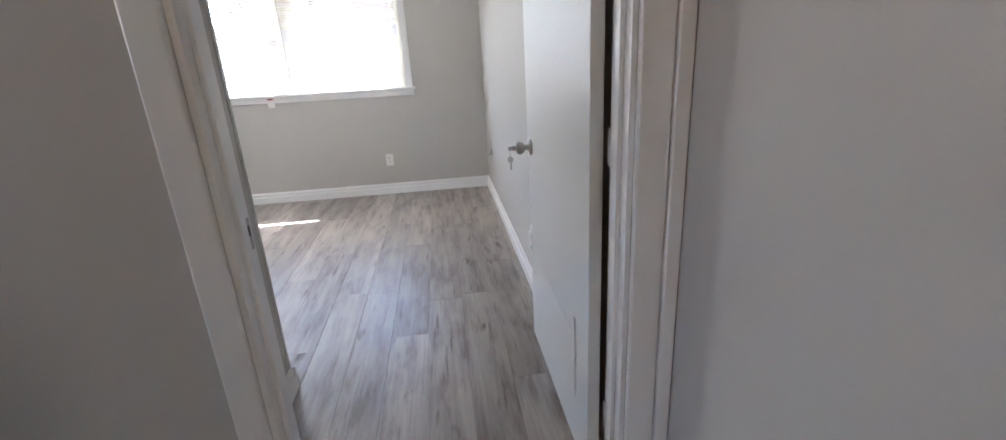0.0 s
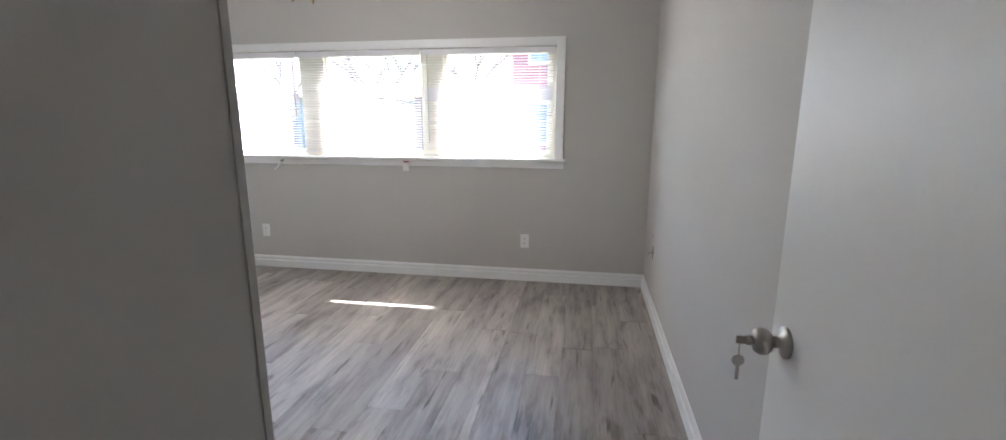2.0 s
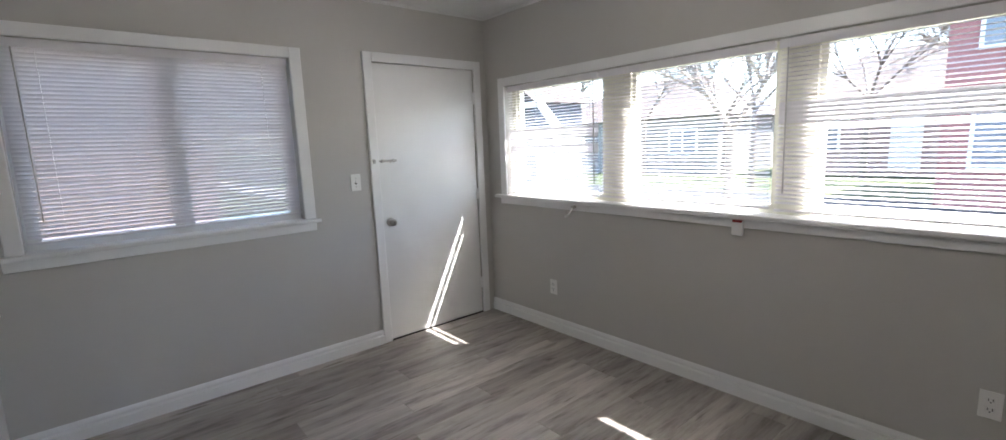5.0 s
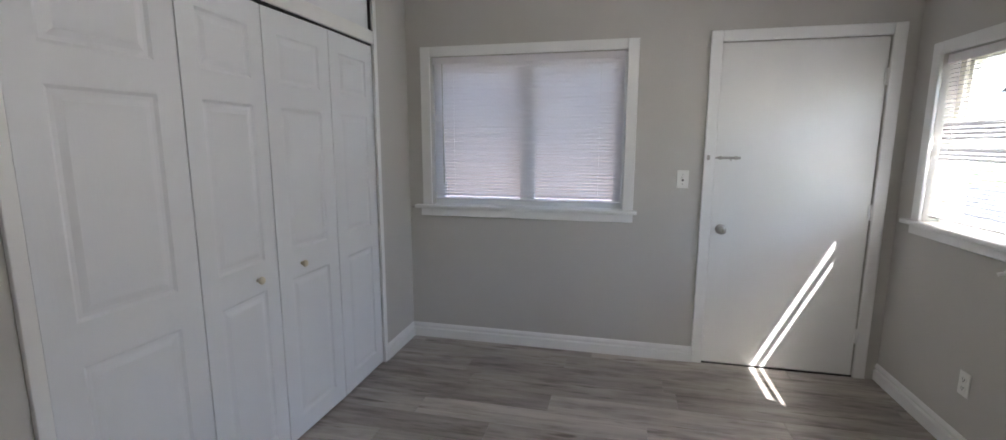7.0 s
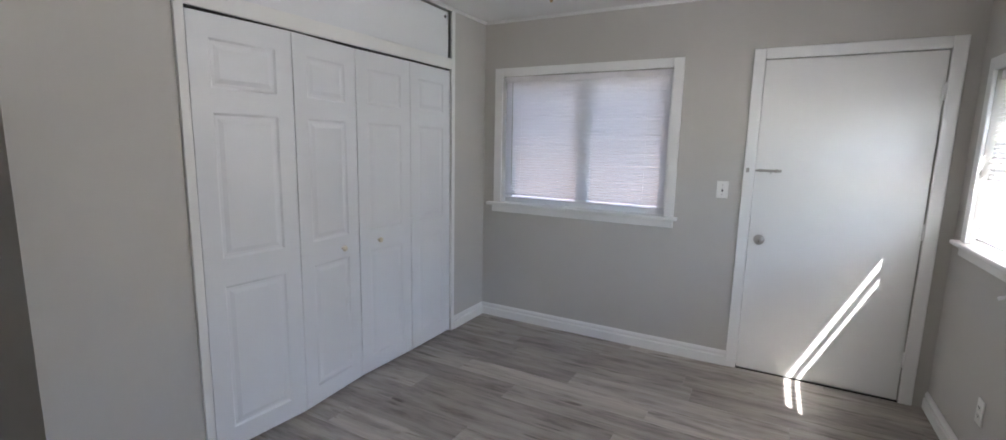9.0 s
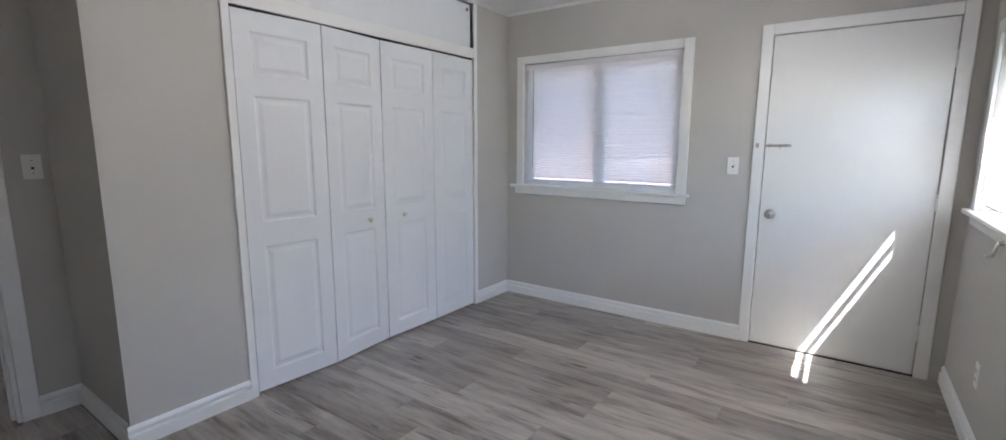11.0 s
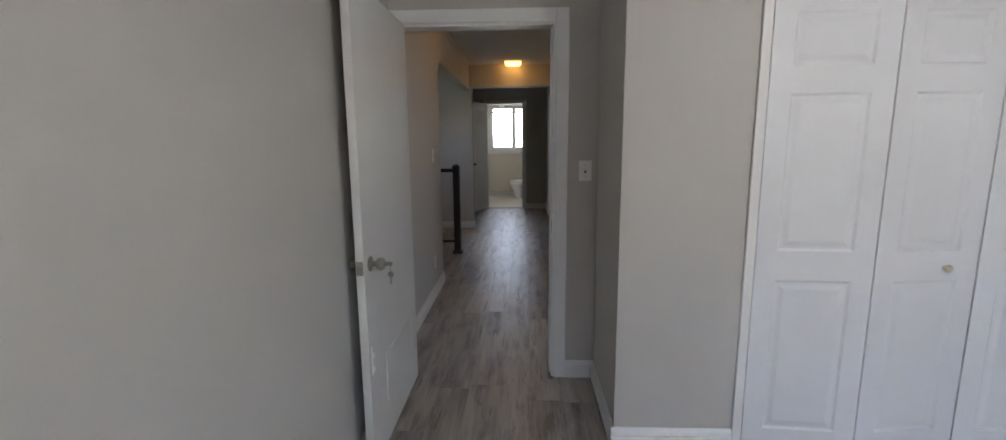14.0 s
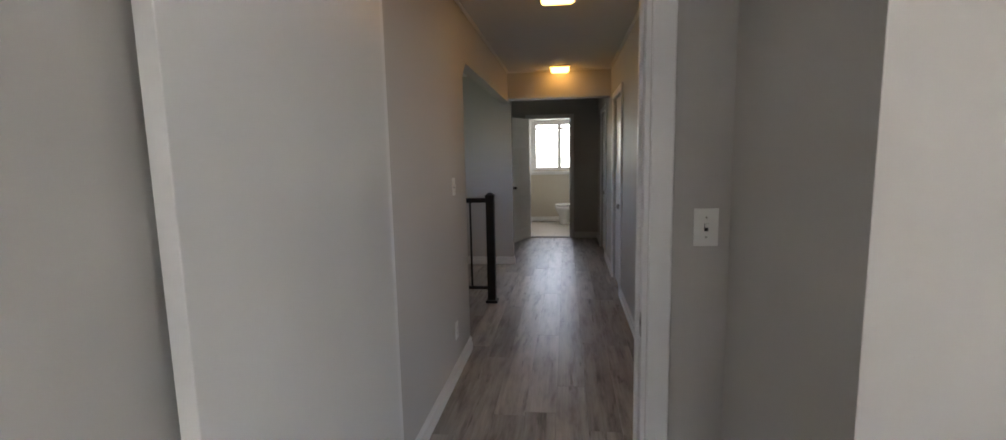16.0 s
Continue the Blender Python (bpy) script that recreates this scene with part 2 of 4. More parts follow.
wall("wall_north", boxes(
    (WX - 0.16, -3.12, NY, NY + 0.16, 0, TOP), (-0.01, EX + 0.16, NY, NY + 0.16, 0, TOP),
    (-3.12, -0.01, NY, NY + 0.16, 0, 1.02), (-3.12, -0.01, NY, NY + 0.16, 1.895, TOP)), "greige painted wall with a wide three-part window")
wall("wall_west", boxes(
    (WX - 0.16, WX, 1.28, 2.255, 0, TOP), (WX - 0.16, WX, 3.58, 4.13, 0, TOP), (WX - 0.16, WX, 5.015, NY, 0, TOP),
    (WX - 0.16, WX, 2.255, 3.58, 0, 1.0), (WX - 0.16, WX, 2.255, 3.58, 2.025, TOP), (WX - 0.16, WX, 4.13, 5.015, 2.045, TOP)), "greige painted wall with a window and an outer door")
wall("wall_east", boxes((EX, EX + 0.16, 1.28, NY, 0, TOP)), "plain greige painted bedroom wall")
wall("wall_closet", boxes(
    (WX, -2.865, 1.93, CY, 0, TOP), (-0.985, -0.415, 1.93, CY, 0, TOP), (-2.865, -0.985, 1.93, CY, 2.03, 2.09),
    (-2.865, -0.985, 1.93, CY, 2.44, TOP)), "greige painted closet wall with a bifold opening")
wall("wall_closet_return", boxes((-0.515, -0.415, 1.393, 1.93, 0, TOP)), "greige painted side wall of the closet beside the doorway")
wall("wall_south", boxes(
    (WX, DX0, 1.28, 1.393, 0, TOP + 0.1), (DX1, EX, 1.28, 1.393, 0, TOP + 0.1), (DX0, DX1, 1.28, 1.393, 2.045, TOP + 0.1)), "greige painted wall with the bedroom doorway")
wall("wall_hall_west", boxes(
    (HW - 0.1, HW, -2.11, 0.22, 0, HTOP), (HW - 0.1, HW, 0.22, 1.28, 2.1, HTOP), (HW - 0.1, HW, -4.06, -2.91, 0, HTOP), (HW - 0.1, HW, HEND, -4.91, 0, HTOP),
    (HW - 0.1, HW, -2.91, -2.11, 2.1, HTOP), (HW - 0.1, HW, -4.91, -4.06, 2.1, HTOP)), "greige painted hallway wall with two doors")
# unseen room with a window, added to light the hallway's east wall
wall("wall_side_room", boxes(
    (-2.3, HW - 0.1, -0.1, 0.0, 0, HTOP), (-2.3, -2.2, 0.0, 0.75, 0, HTOP), (-2.3, -2.2, 1.21, 1.28, 0, HTOP),
    (-2.3, -2.2, 0.75, 1.21, 0, 1.02), (-2.3, -2.2, 0.75, 1.21, 2.08, HTOP)), "plain greige wall of the unseen, added side room")
bm = boxes((HE, HE + 0.1, -0.601, 1.28, 0, HTOP), (HE, HE + 0.1, -3.58, -0.601, 2.16, HTOP))
extrude(bm, (HE, -0.601, 2.16), (HE + 0.1, -0.601, 2.16), (0, -1, 0), [(0, 0), (0.12, 0), (0, -0.11)])
wall("wall_hall_east", bm, "greige hallway wall with a wide opening to the stairs")
# the east side's unseen opening is added to let light onto the landing
wall("wall_stair", boxes((HE - 0.015, 2.2, -3.68, -3.58, 0, HTOP), (2.2, 2.3, -3.68, -2.4, 0, HTOP), (2.2, 2.3, -1.9, -0.501, 0, HTOP), (2.2, 2.3, -2.4, -1.9, 0, 1.4), (2.2, 2.3, -2.4, -1.9, 2.1, HTOP), (HE + 0.1, 2.2, -0.601, -0.501, 0, HTOP)), "greige painted wall of the stair landing")
wall("wall_hall_end", boxes(
    (HW - 0.1, 0.01, HEND - 0.1, HEND, 0, HTOP), (0.73, 1.7, HEND - 0.1, HEND, 0, HTOP), (0.01, 0.73, HEND - 0.1, HEND, 2.12, HTOP),
    (1.6, 1.7, HEND, -3.68, 0, HTOP)), "greige painted end wall with the bathroom doorway")
wall("wall_bath", boxes(
    (-0.7, -0.6, -8.1, -5.89, 0, HTOP), (1.5, 1.6, -8.1, -5.89, 0, HTOP), (-0.6, -0.1, -8.1, -8.0, 0, HTOP), (0.80, 1.5, -8.1, -8.0, 0, HTOP),
    (-0.1, 0.80, -8.1, -8.0, 0, 1.15), (-0.1, 0.80, -8.1, -8.0, 2.2, HTOP)), "cream painted bathroom wall with a window", CREAMWALL)
# unseen cover over both ceilings, added to stop sun leaking onto the floor
solid("roof", boxes((WX - 0.5, EX + 0.5, -8.6, NY + 0.45, HTOP + 0.125, HTOP + 0.2), (EX + 0.5, 2.8, -8.6, 1.8, HTOP + 0.125, HTOP + 0.2)), ROOF, "unseen brown slab added over the ceilings to block stray sun", "roof", "structure")
wall("hall_beam", boxes((HW, HE - 0.002, -3.55, -3.35, 2.19, HTOP), bevel=0.004), "boxed greige beam across the hallway ceiling")
solid("ceiling", boxes((WX - 0.16, EX + 0.16, 1.393, NY + 0.16, TOP, TOP + 0.12)), CEIL, "white textured bedroom ceiling", "ceiling", "structure")
solid("ceiling_hall", boxes((-2.3, 2.4, -8.2, 1.28, HTOP, HTOP + 0.12)), CEIL, "white hallway ceiling", "ceiling", "structure")
bm = bmesh.new()
for a, b, s in (((WX, NY, TOP), (EX, NY, TOP), (0, -1, 0)), ((WX, CY, TOP), (WX, NY, TOP), (1, 0, 0)), ((WX, CY, TOP), (-0.415, CY, TOP), (0, 1, 0)),
                ((HE, -3.35, HTOP), (HE, 1.28, HTOP), (-1, 0, 0)), ((HW, -3.35, HTOP), (HW, 1.28, HTOP), (1, 0, 0)), ((HW, -3.35, HTOP), (HE, -3.35, HTOP), (0, 1, 0))):
    extrude(bm, a, b, s, [(0, -0.001), (0.018, -0.001), (0.016, -0.010), (0.008, -0.018), (0, -0.020)])
solid("trim_ceiling", bm, CEIL, "thin white ceiling moulding", "trim", "structure")

BASE = [(0, 0.0), (0.018, 0.0), (0.018, 0.060), (0.014, 0.064), (0.005, 0.067), (0.005, 0.072), (0.012, 0.075), (0.013, 0.088), (0.008, 0.099), (0.004, 0.105), (0, 0.105)]


def baseboard(*runs):
    for a, b, s in runs:
        bm = bmesh.new()
        extrude(bm, (*a, 0.0), (*b, 0.0), (*s, 0), BASE)
        solid("baseboard", bm, TRIM, "white painted baseboard with a stepped top", "baseboard", "structure")


baseboard(
    ((WX, NY), (EX, NY), (0, -1)), ((EX, 1.393), (EX, NY - 0.017), (-1, 0)), ((WX, CY), (WX, 4.065), (1, 0)),
    ((WX + 0.017, CY), (-2.905, CY), (0, 1)), ((-0.945, CY), (-0.415 + 0.017, CY), (0, 1)), ((-0.415, 1.41), (-0.415, CY), (1, 0)),
    ((-0.415, 1.393), (DX0 - 0.07, 1.393), (0, 1)), ((HE, -0.601), (HE, 1.28), (-1, 0)), ((HE, -0.601), (HE + 0.1, -0.601), (0, -1)),
    ((HW, -2.04), (HW, 0.22), (1, 0)), ((-2.2, 1.28), (DX0 - 0.07, 1.28), (0, -1)), ((HW, -3.99), (HW, -2.98), (1, 0)), ((HW, HEND), (HW, -4.98), (1, 0)),
    ((HW, HEND), (-0.06, HEND), (0, 1)), ((HE - 0.015, -3.58), (2.2, -3.58), (0, 1)), ((0.8, HEND), (1.6, HEND), (0, 1)),
    ((-0.6, -8.0), (1.5, -8.0), (0, 1)), ((HE - 0.015, -3.68), (HE - 0.015, -3.58), (-1, 0)))


def casing(parent, axis, face, out, a, b, top, w=0.066, t=0.018, foot=0.0):
    """Flat trim round a door opening, on a wall that runs along the axis."""
    rows = [(a - w, a, foot, top + w), (b, b + w, foot, top + w), (a, b, top, top + w)]
    for u0, u1, z0, z1 in rows:
        lo, hi = face, face + out * t
        r = (u0, u1, lo, hi, z0, z1) if axis == "x" else (lo, hi, u0, u1, z0, z1)
        part("casing", boxes(r, bevel=0.005), TRIM, parent)


def round_knob(parent, at, way, mat, name="door_knob", size=1.0):
    bm = bmesh.new()
    lathe(bm, at, way, [(d * size, r * size) for d, r in ((0, 0.032), (0.006, 0.032), (0.010, 0.022), (0.013, 0.012), (0.026, 0.012), (0.030, 0.020), (0.038, 0.026), (0.050, 0.027), (0.060, 0.022), (0.064, 0.010))])
    return part(name, bm, mat, parent)


def hinge(parent, x, y, z, mat=None):
    bm = boxes((x - 0.002, x + 0.002, y - 0.016, y + 0.016, z - 0.045, z + 0.045))
    tube(bm, (x + 0.004, y, z - 0.048), (x + 0.004, y, z + 0.048), 0.006)
    return part("hinge", bm, mat or TRIM, parent)


# outer door in the west wall
door = empty("door_1", (WX, 4.57, 0), "white flush outer door, closed, in white casing", "door", "structure")
part("leaf", boxes((WX - 0.045, WX - 0.006, 4.134, 5.011, 0.008, 2.041), bevel=0.002), DOOR, door, "white painted flush door leaf")
part("stop", boxes((WX - 0.16, WX - 0.05, 4.13, 4.145, 0, 2.045), (WX - 0.16, WX - 0.05, 5., 5.015, 0, 2.045), (WX - 0.16, WX - 0.05, 4.145, 5., 2.03, 2.045)), TRIM, door)
part("threshold", boxes((WX - 0.16, WX + 0.004, 4.13, 5.015, -0.004, 0.007)), DARK, door, "dark threshold")
casing(door, "y", WX, 1, 4.13, 5.015, 2.045)
k = round_knob(door, (WX - 0.006, 4.193, 0.905), (1, 0, 0), STEEL)
part("keyhole", boxes((WX + 0.0585, WX + 0.0592, 4.191, 4.195, 0.898, 0.912)), DARK, k)
for z in (1.82, 1.04, 0.27):
    hinge(door, WX + 0.002, 5.014, z)
bolt = part("slide_bolt", boxes((WX - 0.006, WX - 0.002, 4.145, 4.28, 1.346, 1.362), bevel=0.001), STEEL, door, "small nickel slide bolt")
bm = bmesh.new()
tube(bm, (WX + 0.006, 4.09, 1.354), (WX + 0.006, 4.265, 1.354), 0.005)
tube(bm, (WX + 0.006, 4.22, 1.354), (WX + 0.018, 4.22, 1.338), 0.004)
part("bolt_rod", bm, STEEL, bolt)
part("keeper", boxes((WX + 0.018, WX + 0.028, 4.08, 4.098, 1.34, 1.37), (WX - 0.002, WX + 0.013, 4.155, 4.167, 1.343, 1.366), (WX - 0.002, WX + 0.013, 4.245, 4.257, 1.343, 1.366), bevel=0.001), STEEL, bolt)
inv(door)

# bedroom door, standing open against the east wall
door = empty("door_2", (DX1, 1.393, 0), "white flush bedroom door, standing open, key in its knob", "door", "structure")
FX = 0.645
bm = boxes((FX, FX + 0.035, 1.42, 2.285, 0.012, 2.035), bevel=0.002)
leaf = part("leaf", bm, DOOR, door, "white painted flush door leaf with a patched panel")
part("patch", boxes((FX - 0.0025, FX + 0.001, 1.553, 2.053, 0.21, 0.44), bevel=0.001), DOOR, door, "painted patch panel")
part("cover_strip", boxes((FX - 0.006, FX + 0.001, 1.548, 1.568, 0.24, 0.50), bevel=0.002), TRIM, door)
part("cover_strip", boxes((FX - 0.006, FX + 0.001, 2.238, 2.258, 0.44, 0.56), (FX - 0.012, FX + 0.001, 2.24, 2.256, 0.455, 0.475), (FX - 0.012, FX + 0.001, 2.24, 2.256, 0.515, 0.535), bevel=0.002), TRIM, door)
knob = round_knob(door, (FX, 2.21, 0.915), (-1, 0, 0), STEEL)
round_knob(door, (FX + 0.035, 2.21, 0.915), (1, 0, 0), STEEL, size=0.80)
part("latch_plate", boxes((FX + 0.004, FX + 0.031, 2.283, 2.2875, 0.885, 0.942), (FX + 0.010, FX + 0.025, 2.283, 2.295, 0.905, 0.923)), STEEL, door)
bm = bmesh.new()
tube(bm, (FX - 0.062, 2.21, 0.915), (FX - 0.076, 2.21, 0.915), 0.010)
box(bm, FX - 0.094, FX - 0.074, 2.2085, 2.2115, 0.907, 0.923)
key = part("key", bm, STEEL, knob)
bm = bmesh.new()
tube(bm, (FX - 0.086, 2.2088, 0.87), (FX - 0.086, 2.2112, 0.87), 0.0125)
box(bm, FX - 0.089, FX - 0.082, 2.209, 2.211, 0.827, 0.861)
tube(bm, (FX - 0.086, 2.21, 0.88), (FX - 0.086, 2.21, 0.91), 0.0015)
part("spare_key", bm, STEEL, knob)
for u0, u1, z0, z1 in ((DX0 - 0.07, DX0, 0, 2.115), (DX0, EX - 0.002, 2.045, 2.115), (DX1 + 0.004, EX - 0.002, 0, 2.045)):
    part("casing", boxes((u0, u1, 1.393, 1.411, z0, z1), bevel=0.005), TRIM, door)
for u0, u1, z0, z1 in ((DX0 - 0.07, DX0, 0, 2.115), (DX0, DX1, 2.045, 2.115), (DX1, DX1 + 0.075, 0, 2.115)):
    part("casing", boxes((u0, u1, 1.262, 1.28, z0, z1), bevel=0.005), TRIM, door)
part("back_band", boxes((DX1 + 0.077, HE - 0.002, 1.255, 1.28, 0, 2.115), bevel=0.004), TRIM, door)
part("jamb", boxes((DX0, DX0 + 0.015, 1.28, 1.393, 0, 2.045)), TRIM, door)
part("jamb", boxes((DX1 - 0.012, DX1, 1.28, 1.393, 0, 2.045)), TRIM, door)
part("jamb", boxes((DX0 + 0.015, DX1 - 0.012, 1.28, 1.393, 2.03, 2.045)), TRIM, door)
part("stop", boxes((DX0 + 0.015, DX0 + 0.027, 1.315, 1.345, 0, 2.03), (DX1 - 0.024, DX1 - 0.012, 1.315, 1.345, 0, 2.03), bevel=0.002), TRIM, door)
part("strike_plate", boxes((DX0 + 0.0145, DX0 + 0.0165, 1.355, 1.385, 0.885, 0.96)), STEEL, door)
part("strike_hole", boxes((DX0 + 0.016, DX0 + 0.0172, 1.363, 1.377, 0.918, 0.942)), DARK, door)
for z in (1.80, 1.05, 0.25):
    hinge(door, DX1 - 0.008, 1.402, z, TRIM)
inv(door)
for c in knob.children:
    c.matrix_parent_inverse = Matrix()


solid("corner_bead", boxes((-0.4148, -0.4105, CY - 0.020, CY + 0.003, 0.105, TOP - 0.001), bevel=0.0015), WALL, "greige painted corner bead on the closet wall", "trim", "structure")

# ---- panelled leaves ----
def panel_leaf(parent, mat, w, h, t, fields, d=0.007):
    """A moulded leaf in x 0..w, z 0..h with its front at y = 0: fields (x0, x1, z0, z1) hold raised panels."""
    bm = boxes((0, w, -t, -d, 0, h))
    xs = sorted({0, w, *[f[0] for f in fields], *[f[1] for f in fields]})
    zs = sorted({0, h, *[f[2] for f in fields], *[f[3] for f in fields]})
    for x0, x1 in zip(xs, xs[1:]):
        for z0, z1 in zip(zs, zs[1:]):
            if not any(f[0] <= x0 < f[1] and f[2] <= z0 < f[3] for f in fields):
                box(bm, x0, x1, -d, 0, z0, z1)
    part("leaf_frame", bm, mat, parent)
    for x0, x1, z0, z1 in fields:
        bm = bmesh.new()
        quads = []
        for i, y in ((0.0, -0.0005), (0.010, -d + 0.0003), (0.022, -d + 0.0003), (0.042, -0.0012)):
            quads.append([bm.verts.new(p) for p in ((x0 + i, y, z0 + i), (x1 - i, y, z0 + i), (x1 - i, y, z1 - i), (x0 + i, y, z1 - i))])
        for a, c in zip(quads, quads[1:]):
            for k in range(4):
                bm.faces.new((a[k], a[(k + 1) % 4], c[(k + 1) % 4], c[k]))
        bm.faces.new(quads[-1])
        part("raised_panel", bm, mat, parent)


# closet
frame_ob = empty("closet_frame", (-1.9, CY, 0), "white painted trim round the closet opening", "trim", "structure")
for r in ((-2.905, -2.865, CY, CY + 0.016, 0, TOP - 0.02), (-0.985, -0.945, CY, CY + 0.016, 0, TOP - 0.02), (-2.865, -0.985, CY, CY + 0.014, 2.025, 2.10), (-2.865, -0.985, CY, CY + 0.014, 2.435, TOP - 0.02)):
    part("casing", boxes(r, bevel=0.003), TRIM, frame_ob)
part("track", boxes((-2.865, -0.985, 1.95, CY - 0.002, 2.018, 2.03)), DARK, frame_ob, "dark sliding track")
part("jamb", boxes((-2.88, -2.865, 1.93, CY, 0, 2.44), (-0.985, -0.97, 1.93, CY, 0, 2.44)), TRIM, frame_ob)
inv(frame_ob)
upper = empty("closet_upper_door", (-1.9, CY, 2.1), "white flat sliding door above the closet", "cabinet door")
part("panel", boxes((-2.85, -0.99, CY - 0.03, CY - 0.010, 2.092, 2.425), bevel=0.002), CLOSET, upper)
bm = bmesh.new()
tube(bm, (-2.81, CY - 0.0105, 2.385), (-2.81, CY - 0.0085, 2.385), 0.012)
part("finger_hole", bm, DARK, upper, "dark round finger hole")
inv(upper)

joints = [(-0.989, CY - 0.003), (-1.472, CY + 0.030), (-1.925, CY - 0.008), (-2.395, CY + 0.004), (-2.862, CY - 0.002)]
for i in range(4):
    (xa, ya), (xb, yb) = joints[i + 1], joints[i]
    w = math.hypot(xb - xa, yb - ya) - 0.007
    turn = math.degrees(math.atan2(yb - ya, xb - xa))
    leaf = empty("bifold_leaf", (xa, ya, 0.012), "white moulded three-panel bifold closet door, shut", "closet door", group="bifold closet doors", turn=turn)
    m0, m1 = 0.085, w - 0.085
    panel_leaf(leaf, CLOSET, w, 2.0, 0.034, [(m0, m1, 0.10, 0.80), (m0, m1, 0.93, 1.585), (m0, m1, 1.69, 1.90)])
    if i in (1, 2):
        bm = bmesh.new()
        lathe(bm, (0.145 if i == 1 else w - 0.155, -0.001, 0.858), (0, 1, 0), [(0, 0.008), (0.012, 0.008), (0.016, 0.015), (0.024, 0.017), (0.030, 0.013), (0.032, 0.005)])
        part("door_knob", bm, WOODK, leaf, "small round cream knob")
solid("closet_floor", boxes((WX, -0.515, 1.39, 1.93, -0.02, -0.001)), UNDER, "dark closet floor", "floor", "structure")


# ---- windows and blinds ----
def window_north():
    win = empty("window_1", (-1.565, NY, 1.03), "wide white three-part window with cream mullions", "window", "structure")
    for r in ((-3.19, -3.12, NY - 0.018, NY, 1.03, 1.96), (-0.01, 0.06, NY - 0.018, NY, 1.03, 1.96), (-3.12, -0.01, NY - 0.018, NY, 1.895, 1.96)):
        part("window_frame", boxes(r, bevel=0.005), TRIM, win)
    part("window_sill", boxes((-3.25, 0.085, NY - 0.045, NY + 0.12, 1.005, 1.03), bevel=0.006), TRIM, win)
    part("apron", boxes((-3.20, 0.068, NY - 0.016, NY, 0.955, 1.005), bevel=0.004), TRIM, win)
    gy = NY + 0.105
    for a, b in ((-3.12, -3.075), (-2.19, -1.985), (-1.10, -0.935), (-0.055, -0.01)):
        part("mullion", boxes((a, b, gy - 0.03, gy + 0.05, 1.03, 1.895), bevel=0.004), CREAM, win)
    for a, b in ((-3.075, -2.19), (-1.985, -1.10), (-0.935, -0.055)):
        part("sash", boxes((a, b, gy - 0.015, gy + 0.035, 1.03, 1.075), (a, b, gy - 0.015, gy + 0.035, 1.855, 1.895), (a, a + 0.03, gy - 0.014, gy + 0.034, 1.075, 1.855), (b - 0.03, b, gy - 0.014, gy + 0.034, 1.075, 1.855)), CREAM, win)
        p = part("pane", boxes((a + 0.03, b - 0.03, gy + 0.008, gy + 0.012, 1.075, 1.855)), GLASS, win)
        p.visible_shadow = False
    part("meeting_rail", boxes((-0.905, -0.085, gy - 0.004, gy + 0.006, 1.462, 1.470)), CREAM, win)
    return inv(win)


def window_west():
    win = empty("window_2", (WX, 2.92, 1.0), "white framed two-pane sliding window", "window", "structure")
    for r in ((WX, WX + 0.018, 2.185, 2.255, 1.005, 2.09), (WX, WX + 0.018, 3.58, 3.65, 1.005, 2.09), (WX, WX + 0.018, 2.255, 3.58, 2.025, 2.09)):
        part("window_frame", boxes(r, bevel=0.005), TRIM, win)
    part("window_sill", boxes((WX - 0.12, WX + 0.045, 2.13, 3.675, 0.98, 1.005), bevel=0.006), TRIM, win)
    part("apron", boxes((WX, WX + 0.016, 2.17, 3.65, 0.925, 0.98), bevel=0.004), TRIM, win)
    gx = WX - 0.10
    part("sash", boxes((gx - 0.03, gx + 0.03, 2.255, 2.32, 1.005, 2.025), (gx - 0.03, gx + 0.03, 3.515, 3.58, 1.005, 2.025), (gx - 0.03, gx + 0.03, 2.32, 3.515, 1.005, 1.055), (gx - 0.03, gx + 0.03, 2.32, 3.515, 1.965, 2.025)), TRIM, win)
    part("mullion", boxes((gx - 0.03, gx + 0.03, 2.88, 2.98, 1.055, 1.965), bevel=0.003), TRIM, win)
    for a, b in ((2.32, 2.88), (2.98, 3.515)):
        p = part("pane", boxes((gx - 0.002, gx + 0.002, a, b, 1.055, 1.965)), GLASS, win)
        p.visible_shadow = False
    return inv(win)


window_north()
window_west()


